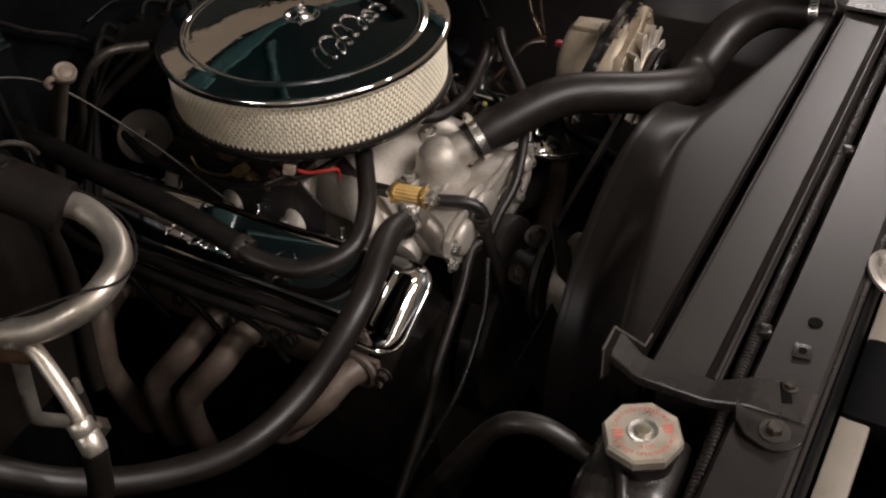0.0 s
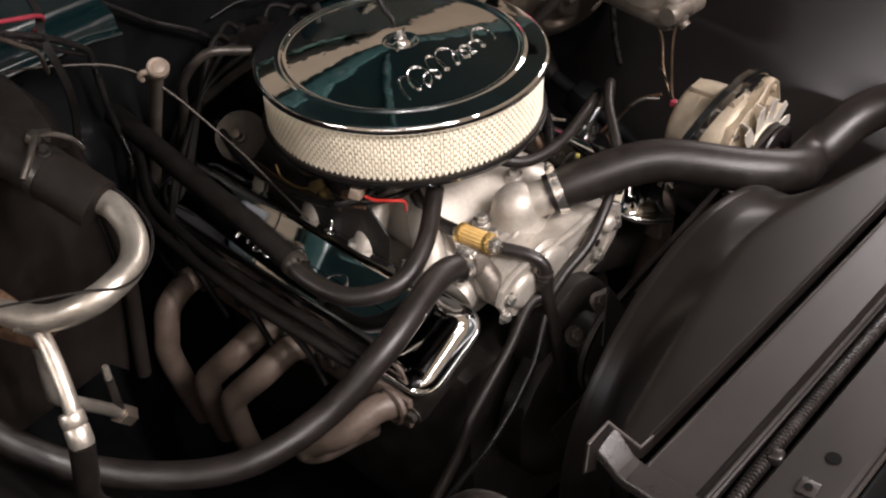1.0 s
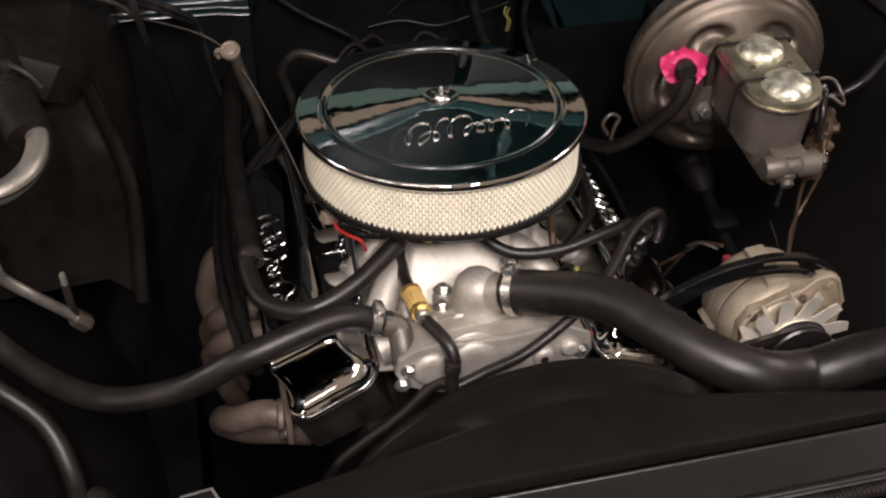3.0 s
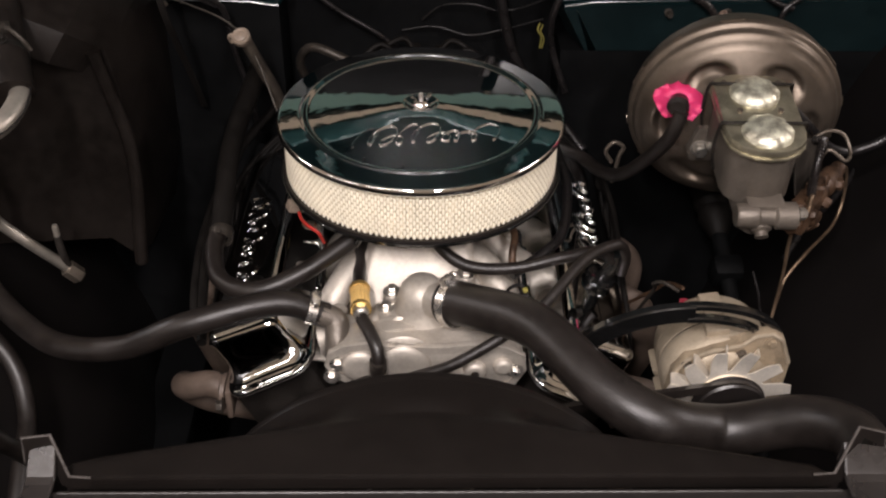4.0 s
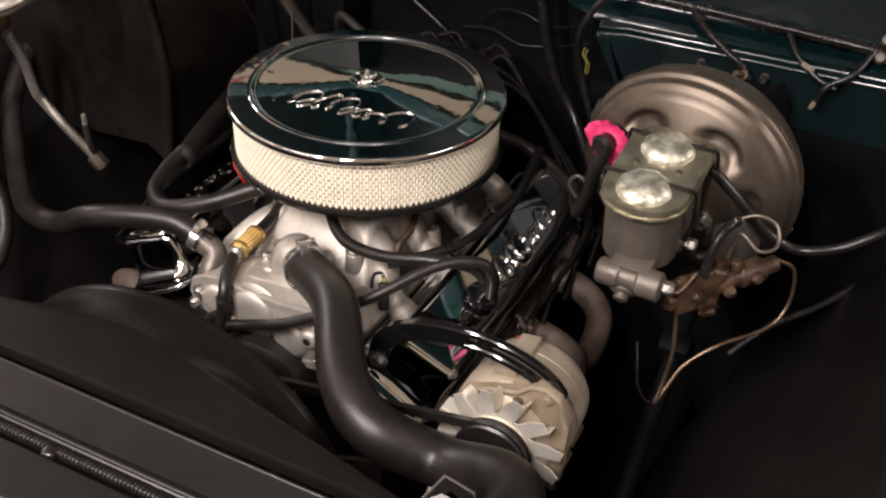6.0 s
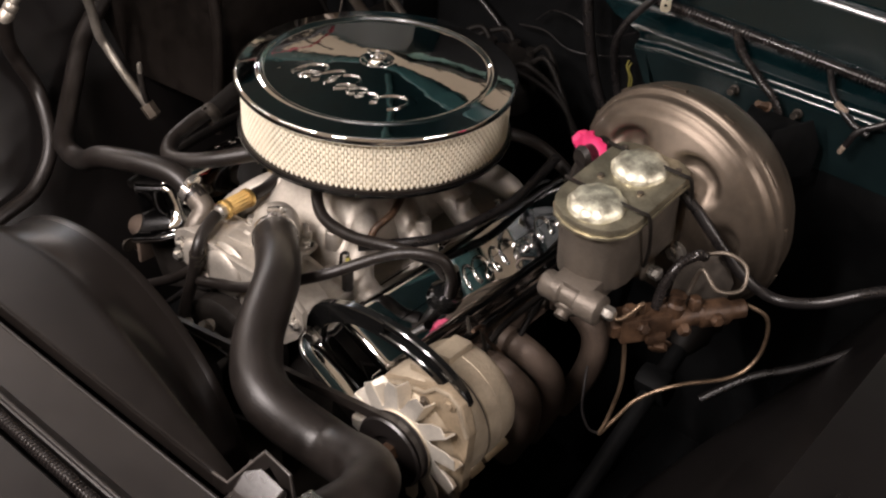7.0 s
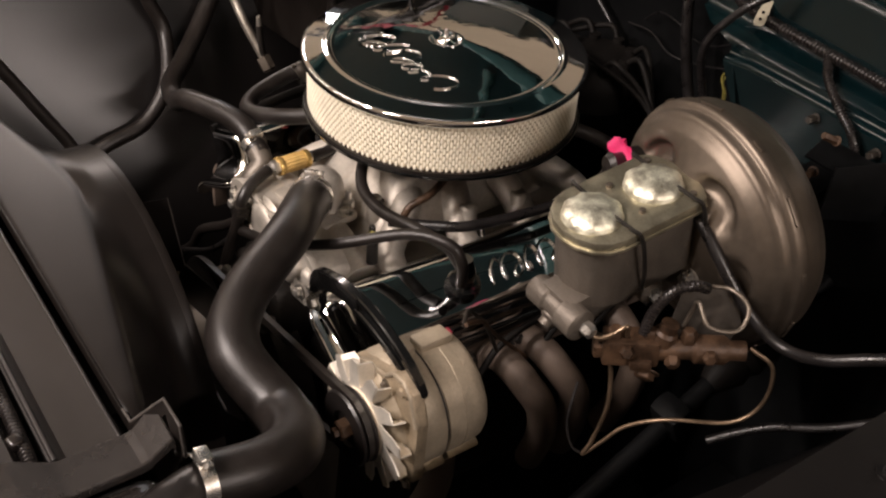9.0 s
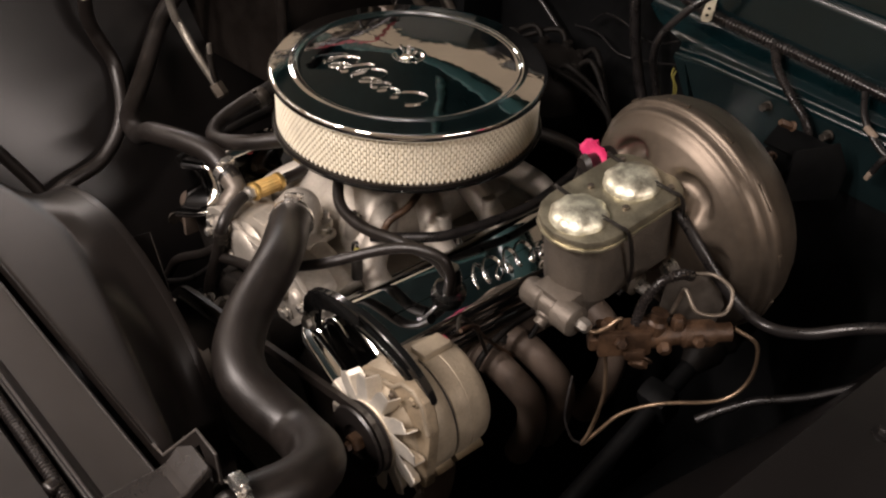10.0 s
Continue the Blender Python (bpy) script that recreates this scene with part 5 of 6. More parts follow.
def belt(name, a, ra, b, rb, y, label):
    """A belt round two pulleys in a plane across the car."""
    d = Vector((b[0] - a[0], b[1] - a[1]))
    base = math.atan2(d.y, d.x)
    off = math.acos((ra - rb) / d.length)
    pts = []
    for k in range(17):
        w = base + off + (2 * math.pi - 2 * off) * k / 16
        pts.append(Vector((a[0] + ra * math.cos(w), y, a[1] + ra * math.sin(w))))
    for k in range(17):
        w = base - off + 2 * off * k / 16
        pts.append(Vector((b[0] + rb * math.cos(w), y, b[1] + rb * math.sin(w))))
    sec = [(-0.0055, -0.003), (0.0055, -0.003), (0.0045, 0.004), (-0.0045, 0.004)]
    return solid(name, sweep(pts, sec, up=Vector((0, 1, 0)), loop=True), RUBBER, label, "drive belt")


def pump_pulley():
    m = Matrix.Translation((0, 0, 0.72)) @ Matrix(((1, 0, 0, 0), (0, 0, -1, 0), (0, 1, 0, 0), (0, 0, 0, 1)))
    t = thing("water_pump_pulley", (0, -0.32, 0.72), "black steel water pump pulley with a fan hub", "pulley")
    part("disc", lathe([(0.03, 0.323), (0.062, 0.323), (0.066, 0.326), (0.057, 0.331), (0.066, 0.337), (0.062, 0.340), (0.03, 0.340), (0.02, 0.347), (0, 0.347)], 48, m), SATIN, t)
    for k in range(5):
        q = m @ pose(0, 0, 0.372, 0, 0, 72 * k + 54)
        part("fan_blade", slab([(0.03, -0.03), (0.145, -0.040), (0.15, 0.028), (0.03, 0.03)], -0.001, 0.001, q @ pose(0, 0, 0, 28, 0, 0), 0.0), SATIN, t)
    part("fan_clutch", lathe([(0.05, 0.345), (0.06, 0.35), (0.06, 0.385), (0.04, 0.395), (0, 0.395)], 40, m), IRON_GREY, t)
    return t


pump_pulley()
drive_belt = belt("alternator_belt", (0.339, 0.816), 0.0345, (0.0, 0.72), 0.0620, -0.331, "black rubber V-belt to the alternator pulley")
nx, nz = -0.187, 0.982
for k, w in enumerate((0.005, 0.003, 0.006, 0.003, 0.004, 0.007, 0.003)):
    u = 0.22 + 0.030 * k
    c = (0.339 * (1 - u) + (0.0345 * (1 - u) + 0.062 * u + 0.0042) * nx, 0.816 * (1 - u) + 0.72 * u + (0.0345 * (1 - u) + 0.062 * u + 0.0042) * nz)
    part("print_bar", box(w, 0.0055, 0.0006, pose(c[0], -0.331, c[1], 0, -10.8, 0), 0), WHITE_PL, drive_belt, "worn white print bar")



# ---- brake booster, master cylinder, valve and lines ----
BF = pose(0.4005, 0.074, 0.963, 7.1, 0, -0.8)
BB = pose(0.4065, 0.059, 0.967, 7.1, 0, -6.5)


def booster():
    t = thing("brake_booster", (0.4, 0.071, 0.965), "round dull-metal brake booster on the firewall", "brake booster")
    m = BB @ Matrix(((1, 0, 0, 0), (0, 0, -1, 0), (0, 1, 0, 0), (0, 0, 0, 1)))
    prof = [(0.1340, -0.012), (0.1352, -0.009), (0.1352, -0.001), (0.1338, 0.003), (0.1305, 0.0040), (0.1290, 0.0055), (0.1283, 0.0110), (0.1268, 0.0145), (0.1240, 0.0162), (0.1215, 0.0180), (0.1190, 0.0215)]
    for k in range(1, 29):
        u = k / 28
        prof.append((0.1165 - 0.0735 * u, 0.0255 + 0.030 * math.sin(u * math.pi / 2)))
    prof += [(0.040, 0.0575), (0.038, 0.064), (0.0, 0.064)]
    b = lathe(prof, 160, m)
    inv = m.inverted()
    for v in b.verts:
        p = inv @ v.co
        r, a = math.hypot(p.x, p.y), math.degrees(math.atan2(p.y, p.x))
        if 0.045 < r < 0.12 and p.z > 0.02:
            for c in (2, 58, 122, 178, 236, 304):
                d = (a - c + 180) % 360 - 180
                p.z -= 0.013 * math.exp(-(d / 17) ** 4 - ((r - 0.092 + 0.00002 * d * d) / 0.010) ** 4)
            v.co = m @ p
    shell = part("front_shell", b, BOOSTER, t, sharp=60)
    part("rear_shell", lathe([(0.1325, -0.012), (0.130, -0.028), (0.120, -0.045), (0.095, -0.060), (0.07, -0.066), (0, -0.066)], 72, m), BOOSTER, t)
    for k in range(12):
        q = m @ pose(0, 0, 0, 0, 0, k * 30 + 10)
        part("crimp_tab", box(0.0026, 0.030 if k % 2 else 0.014, 0.0045, q @ pose(0.1358, 0, -0.004), 0.0010), BOOSTER, shell)
    part("mount_bracket", box(0.05, 0.15, 0.04, BF @ pose(0, 0.135, -0.03), 0.01), UNDER_SHADE, t, "black steel mounting bracket")
    for x in (0.355, 0.440):
        part("mount_stud", hex_bolt(axis((x, 0.272, 1.008), (0, -1, 0.1)), 0.0050, 0.013, 0.0064), OILED, t)
    # check valve with pink tape
    c = m @ Vector((-0.078, 0.050, 0.044))
    fwd = (m.to_3x3() @ Vector((-0.15, 0.1, 1))).normalized()
    q = axis(c, fwd)
    valve = part("check_valve", lathe([(0.016, -0.006), (0.016, 0.006), (0.012, 0.010), (0.012, 0.022), (0.014, 0.026), (0.010, 0.032), (0, 0.032)], 28, q), RUBBER, t, "black rubber check valve")
    outline = []
    rnd = random.Random(3)
    for k in range(36):
        a = 2 * math.pi * k / 36
        rr = 0.027 * (0.84 + 0.20 * math.cos(a + 0.15) ** 2) + 0.0014 * math.sin(5 * a) + rnd.uniform(-0.0006, 0.0006)
        outline.append((rr * math.cos(a), rr * math.sin(a)))
    b = bmesh.new()
    ring0 = [b.verts.new(q @ Vector((0.012 * math.cos(2 * math.pi * k / 36), 0.012 * math.sin(2 * math.pi * k / 36), 0.0135))) for k in range(36)]
    ring1 = [b.verts.new(q @ Vector((x * 0.8, y * 0.8, 0.011 + 0.0015 * math.sin(900 * x) + rnd.uniform(-0.0005, 0.0005)))) for x, y in outline]
    ring2 = [b.verts.new(q @ Vector((x * 1.12, y * 1.12, 0.013 + 0.003 * math.sin(420 * x + 300 * y) + rnd.uniform(-0.001, 0.001)))) for x, y in outline]
    for r0, r1 in ((ring0, ring1), (ring1, ring2)):
        for k in range(36):
            b.faces.new((r0[k], r0[(k + 1) % 36], r1[(k + 1) % 36], r1[k]))
    bmesh.ops.solidify(b, geom=b.faces[:], thickness=0.0008)
    part("tape", b, PINK, valve, "crumpled fluorescent pink tape", sharp=80)
    return t


booster()
hose("booster_hose", [(0.321, -0.012, 1.006), (0.313, -0.012, 0.975), (0.302, 0.014, 0.932), (0.275, 0.066, 0.866), (0.255, 0.120, 0.835), (0.22, 0.18, 0.83), (0.12, 0.20, 0.86), (0.04, 0.14, 0.882)], 0.0092, "black rubber vacuum hose from the booster valve")


def master_cylinder():
    t = thing("master_cylinder", BF @ Vector((0, -0.13, -0.03)), "grey cast iron brake master cylinder with a domed tin lid", "master cylinder")

    def stadium(hw, y0, y1, n=9):
        out = []
        for k in range(n):
            a = math.pi + math.pi * k / (n - 1)
            out.append((hw * math.cos(a), y0 + hw + hw * math.sin(a) * 0.85))
        for k in range(n):
            a = math.pi * k / (n - 1)
            out.append((hw * math.cos(a), y1 - hw * 0.45 + hw * math.sin(a) * 0.45))
        return out

    b = slab(stadium(0.041, -0.208, -0.060), 0.004, 0.082, BF, 0.005)
    part("reservoir", b, IRON_GREY, t, sharp=50)
    lid = part("lid", slab(stadium(0.0465, -0.214, -0.052), 0.080, 0.0915, BF, 0.0035), LID_TIN, t, "greenish plated tin lid", sharp=50)
    part("lid_lip", slab(stadium(0.0475, -0.216, -0.051), 0.078, 0.0815, BF, 0.001), LID_TIN, lid)
    for y in (-0.171, -0.095):
        b = lathe([(0.0300, 0.091), (0.0290, 0.0950), (0.0255, 0.0995), (0.0165, 0.1030), (0.007, 0.1040), (0, 0.1042)], 48, Matrix.Translation((0, y, 0)))
        for v in b.verts:
            a = math.atan2(v.co.y - y, v.co.x)
            k = 1 + 0.045 * math.cos(9 * a) * (1 if 0.092 < v.co.z < 0.102 else 0)
            v.co.x, v.co.y = v.co.x * k, y + (v.co.y - y) * k
        b.transform(BF)
        part("dome", b, CAP_TIN, lid, "bright dented dome", sharp=80)
    for x, y in ((-0.024, -0.130), (0.024, -0.130), (0.033, -0.074), (-0.033, -0.074)):
        part("lid_rivet", lathe([(0.0035, 0.091), (0.0035, 0.0945), (0, 0.0952)], 12, BF @ Matrix.Translation((x, y, 0))), TUBE_DULL, lid)
    for y in (-0.149, -0.072):
        pts = [(-0.043, y + 0.010, 0.012), (-0.0500, y + 0.004, 0.045), (-0.0505, y - 0.004, 0.088), (-0.040, y - 0.010, 0.0965), (0.0, y - 0.013, 0.0985), (0.040, y - 0.010, 0.0965), (0.0505, y - 0.004, 0.088), (0.0500, y + 0.004, 0.045), (0.043, y + 0.010, 0.012)]
        part("bail_wire", tube([BF @ Vector(p) for p in pts], 0.0022, n=6, seg=8), BAIL, t, "dark bail wire")
    mm = BF @ Matrix(((1, 0, 0, 0), (0, 0, -1, 0), (0, 1, 0, 0), (0, 0, 0, 1)))
    part("bore", lathe([(0.030, 0.050), (0.030, 0.075), (0.0235, 0.080), (0.0235, 0.205), (0.019, 0.212), (0, 0.212)], 36, mm @ Matrix.Translation((0.0, -0.010, 0))), IRON_GREY, t)
    part("mount_flange", slab([(-0.055, -0.03), (0.055, -0.03), (0.06, -0.015), (0.05, 0.022), (-0.05, 0.022), (-0.06, -0.015)], 0.060, 0.074, mm, 0.004), IRON_GREY, t)
    for x in (-0.045, 0.045):
        part("mount_nut", hex_bolt(mm @ pose(x, -0.008, 0.074), 0.009, 0.010, 0.012), STEEL, t)
    # cross-wise outlet boss at the nose
    c = BF @ Vector((0.008, -0.214, 0.003))
    side = BF.to_3x3() @ Vector((1, 0, 0))
    part("outlet_boss", lathe([(0.0, -0.036), (0.013, -0.036), (0.015, -0.033), (0.015, -0.012), (0.0125, -0.009), (0.0125, 0.008), (0.0165, 0.011), (0.0165, 0.034), (0.012, 0.037), (0, 0.037)], 30, axis(c, side)), IRON_GREY, t)
    part("nose_block", box(0.046, 0.034, 0.034, BF @ Matrix.Translation((0.006, -0.201, 0.003)), 0.006), IRON_GREY, t)
    part("bleed_plug", lathe([(0.0125, 0), (0.0125, 0.008), (0.008, 0.011), (0.008, 0.017), (0.0035, 0.018), (0, 0.016)], 24, axis(BF @ Vector((0.004, -0.214, -0.010)), (0, -0.8, -0.6))), IRON_GREY, t)
    part("line_nut", lathe([(0.0075, 0), (0.0075, 0.010), (0.005, 0.013), (0, 0.013)], 6, axis(BF @ Vector((0.044, -0.211, 0.003)), side)), STEEL, t)
    part("rear_port", lathe([(0.014, 0), (0.014, 0.018), (0.010, 0.021), (0, 0.021)], 24, axis(BF @ Vector((0.018, -0.118, -0.010)), side)), IRON_GREY, t)
    part("line_nut", lathe([(0.0075, 0), (0.0075, 0.012), (0.005, 0.014), (0, 0.014)], 6, axis(BF @ Vector((0.039, -0.118, -0.010)), side)), STEEL, t)
    return t


master_cylinder()


def proportioning_valve():
    a, d = Vector((0.447, -0.117, 0.911)), Vector((0.535, -0.008, 0.922))
    t = thing("proportioning_valve", (a + d) / 2, "rusty brass brake proportioning valve", "brake valve")
    m = axis(a, d - a)
    L = (d - a).length
    up = m.inverted().to_3x3() @ UP
    spin = math.degrees(math.atan2(up.y, up.x))
    m = m @ pose(0, 0, 0, 0, 0, spin)
    part("body", box(0.030, 0.028, 0.055, m @ pose(0, 0, 0.030), 0.004), BRASS, t)
    part("barrel", lathe([(0.013, 0.05), (0.0135, 0.075), (0.011, 0.08), (0.011, 0.088), (0.0145, 0.092), (0.0145, 0.120), (0.010, 0.126), (0.010, L), (0, L)], 28, m), BRASS, t)
    part("end_nut", lathe([(0.011, -0.006), (0.013, -0.004), (0.013, 0.004)], 6, m), BRASS, t)
    for k, z in enumerate((0.015, 0.048, 0.085)):
        part("port_nut", lathe([(0.008, 0.010), (0.008, 0.021), (0.0055, 0.024), (0, 0.024)], 6, m @ pose(0, 0, z, 0, 90, 0)), BRASS, t)
    for z, a in ((0.026, 70), (0.070, 110), (0.105, 80)):
        part("port_nut", lathe([(0.0075, 0.008), (0.0075, 0.018), (0.005, 0.021), (0, 0.021)], 6, m @ pose(0, 0, z, 0, 90, a)), BRASS, t)
    part("switch_boss", lathe([(0.012, 0.0), (0.012, 0.012), (0.009, 0.015), (0.009, 0.024), (0, 0.024)], 18, m @ pose(0.008, 0, 0.060, 0, 75, 0)), BRASS, t)
    part("flange_lug", box(0.012, 0.040, 0.022, m @ pose(-0.010, 0.0, 0.040), 0.004), BRASS, t)
    part("mount_bolt", hex_bolt(axis((0.483, -0.083, 0.890), (0.35, -0.6, -0.5)), 0.010, 0.008, 0.014), BRASS, t)
    part("bracket", slab([(0.01, -0.03), (0.07, -0.03), (0.08, 0.0), (0.07, 0.03), (0.02, 0.03)], 0, 0.003, pose(0.455, -0.05, 0.935, 70, 0, 45), 0.001), OILED, t)
    return t


proportioning_valve()


def brake_line(pts, label, mat=None, r=0.0023):
    return solid("brake_line", tube(pts, r, n=10, seg=10), mat or COPPER, label, "brake line", "brake lines")


brake_line([(0.455, -0.105, 0.892), (0.457, -0.100, 0.860), (0.459, -0.100, 0.822), (0.455, -0.108, 0.775), (0.452, -0.114, 0.757), (0.460, -0.098, 0.774), (0.472, -0.079, 0.798), (0.502, -0.055, 0.822), (0.545, -0.012, 0.834), (0.560, 0.010, 0.862), (0.556, 0.014, 0.905), (0.536, -0.004, 0.925)], "thin copper-coloured brake line bent in a V below the valve")
brake_line([(0.447, -0.141, 0.940), (0.456, -0.130, 0.933), (0.463, -0.118, 0.938), (0.468, -0.106, 0.946), (0.466, -0.101, 0.930)], "short copper brake line from the master cylinder")
brake_line([(0.489, -0.052, 0.936), (0.491, -0.047, 0.955), (0.499, -0.050, 0.975), (0.520, -0.054, 0.962), (0.535, -0.030, 0.958), (0.529, -0.014, 0.974), (0.508, -0.016, 0.982), (0.488, -0.020, 0.974)], "looped dull brake line above the valve", TUBE_DULL)
brake_line([(0.4525, -0.1140, 0.758), (0.444, -0.120, 0.761), (0.437, -0.122, 0.770), (0.430, -0.122, 0.786), (0.426, -0.118, 0.805), (0.418, -0.105, 0.83)], "thin dark line rising beside the header", WIRE_BLACK, 0.0015)
t = thing("valve_wire", (0.47, -0.09, 0.93), "ribbed black loom plugged into the brake valve", "wire loom")
part("ribbed_sleeve", ribbed([(0.474, -0.088, 0.934), (0.475, -0.082, 0.960), (0.481, -0.068, 0.982), (0.489, -0.050, 0.988), (0.488, -0.028, 0.975)], 0.0056, 0.004), LOOM, t)
hose("vacuum_line", [(0.405, -0.006, 1.030), (0.442, -0.005, 1.018), (0.471, -0.004, 0.996), (0.498, 0.002, 0.968), (0.526, 0.012, 0.941), (0.559, 0.020, 0.930), (0.600, 0.022, 0.948), (0.641, 0.043, 0.972), (0.69, 0.08, 0.985)], 0.0060, "black vacuum line dipping past the booster", WIRE_BLACK)
hose("fender_rod", [(0.505, 0.02, 0.752), (0.527, 0.045, 0.772), (0.549, 0.066, 0.788), (0.590, 0.100, 0.806), (0.640, 0.150, 0.838), (0.69, 0.20, 0.87)], 0.0050, "dark steel line on the inner fender", WIRE_BLACK, "pipe")


def steering_shaft():
    t = thing("steering_shaft", (0.44, 0.1, 0.6), "dark steering shaft with a rubber boot", "steering shaft")
    # Shaft and coupler are darkened to sink into the shade below.
    part("shaft", tube([(0.430, 0.28, 0.82), (0.434, 0.12, 0.745), (0.440, -0.05, 0.672), (0.447, -0.24, 0.585), (0.45, -0.42, 0.50)], 0.0115), UNDER_SHADE, t)
    part("boot", lathe([(0.030, 0.0), (0.032, 0.02), (0.027, 0.03), (0.030, 0.045), (0.024, 0.055), (0.026, 0.07), (0.018, 0.09), (0.013, 0.10)], 32, axis((0.432, 0.19, 0.778), (0.02, -0.9, -0.42))), WRAP, t, "ribbed black rubber boot")
    part("coupler", box(0.045, 0.05, 0.035, axis((0.436, 0.045, 0.713), (0.02, -0.9, -0.4)), 0.012), UNDER_SHADE, t)
    return t


steering_shaft()

# ---- passenger side: heater case, air-conditioning pipes, dipstick ----


def heater_case():
    t = thing("heater_case", (-0.55, 0.15, 0.72), "dusty black moulded heater case on the firewall", "heater case")
    rows = []
    sec = [(-0.395, 0.70), (-0.375, 0.80), (-0.372, 0.98), (-0.385, 1.06), (-0.42, 1.105), (-0.50, 1.140), (-0.60, 1.150), (-0.68, 1.12), (-0.70, 1.02), (-0.70, 0.72)]
    for y, k in ((0.02, 0.72), (0.035, 0.90), (0.08, 0.97), (0.20, 1.0), (0.36, 1.03)):
        rows.append([Vector((-0.54 + (x + 0.54) * k, y + (0.04 if x > -0.4 else 0), 0.92 + (z - 0.92) * k)) for x, z in sec])
    b = skin(rows)
    b.faces.new([v for v in b.verts][:len(sec)])
    part("shell", b, BOXM, t, sharp=25)
    part("rib", tube([(-0.40, 0.06, 0.72), (-0.385, 0.06, 0.90), (-0.41, 0.06, 1.05)], 0.009), BOXM, t)
    return t


heater_case()


def ac_pipe():
    t = thing("suction_pipe", (-0.47, -0.06, 1.06), "bent bare aluminium air-conditioning pipe in a foam sleeve", "pipe")
    part("bend", tube([(-0.471, -0.03, 1.072), (-0.461, -0.063, 1.069), (-0.453, -0.092, 1.066), (-0.46, -0.128, 1.058), (-0.481, -0.155, 1.053), (-0.509, -0.167, 1.052), (-0.534, -0.161, 1.044), (-0.553, -0.13, 1.026), (-0.564, -0.09, 1.013), (-0.571, -0.045, 1.003)], 0.0120, n=10, seg=18), PIPE_ALU, t)
    part("foam_sleeve", tube([(-0.461, -0.082, 1.068), (-0.474, -0.045, 1.086), (-0.490, 0.0, 1.106), (-0.515, 0.07, 1.13)], 0.024, n=8, seg=22), FOIL, t, "dusty black foam sleeve")
    part("strap", lathe([(0.0235, -0.004), (0.0252, -0.004), (0.0252, 0.004), (0.0235, 0.004)], 28, axis((-0.478, -0.034, 1.090), (-0.25, 0.9, 0.35)), closed=True), BAIL, t)
    part("strap_screw", hex_bolt(axis((-0.477, -0.040, 1.114), (0, -0.4, 1)), 0.005, 0.006, 0.007), BAIL, t)
    part("tie_wire", tube([(-0.452, -0.055, 1.082), (-0.4400, -0.090, 1.071), (-0.4455, -0.134, 1.060), (-0.472, -0.167, 1.055), (-0.505, -0.181, 1.058), (-0.533, -0.166, 1.062), (-0.556, -0.135, 1.052), (-0.590, -0.11, 1.05)], 0.0012, seg=6), WIRE_BLACK, t)
    return t


ac_pipe()


def liquid_pipe():
    t = thing("liquid_pipe", (-0.56, -0.12, 0.98), "bare aluminium air-conditioning pipe with a crimped hose end", "pipe")
    part("upper_run", tube([(-0.57, -0.101, 1.014), (-0.558, -0.109, 1), (-0.562, -0.131, 0.98), (-0.569, -0.153, 0.959), (-0.575, -0.167, 0.938)], 0.0075), PIPE_ALU, t)
    part("crimp", lathe([(0.0100, -0.018), (0.0112, -0.016), (0.0112, -0.007), (0.0100, -0.005), (0.0112, -0.003), (0.0112, 0.010), (0.0100, 0.014)], 28, axis((-0.577, -0.169, 0.934), (-0.06, -0.18, -0.26))), PIPE_ALU, t, "crimped aluminium collar")
    part("flexible_end", tube([(-0.579, -0.174, 0.925), (-0.584, -0.172, 0.885), (-0.584, -0.161, 0.850), (-0.567, -0.147, 0.800), (-0.511, -0.173, 0.745), (-0.485, -0.226, 0.698), (-0.476, -0.302, 0.678), (-0.470, -0.40, 0.63)], 0.0115), RUBBER, t, "black rubber hose end")
    part("block", box(0.030, 0.05, 0.026, pose(-0.557, -0.080, 0.992, 0, 0, 20), 0.006), BRASS, t, "rusty brown fitting block")
    part("block_nut", lathe([(0.016, -0.012), (0.016, 0.012), (0.012, 0.016), (0, 0.016)], 6, axis((-0.566, -0.062, 1.006), (-0.2, 0.8, 0.3))), BRASS, t)
    part("lower_run", tube([(-0.548, -0.07, 0.975), (-0.543, -0.055, 0.930), (-0.543, -0.045, 0.875), (-0.537, -0.038, 0.853), (-0.505, -0.031, 0.812), (-0.471, -0.017, 0.764)], 0.0072), PIPE_ALU, t)
    part("fitting", lathe([(0.012, 0), (0.012, 0.022), (0.008, 0.026), (0, 0.026)], 6, axis((-0.476, -0.019, 0.770), (0.55, 0.2, -0.8))), TUBE_DULL, t)
    part("valve_stem", lathe([(0.0042, 0), (0.0042, 0.018), (0.003, 0.021), (0, 0.021)], 14, pose(-0.477, -0.023, 0.822)), PIPE_ALU, t)
    part("valve_body", tube([(-0.473, -0.018, 0.765), (-0.476, -0.022, 0.80), (-0.477, -0.023, 0.826)], 0.0052), BLOCK, t)
    return t


liquid_pipe()


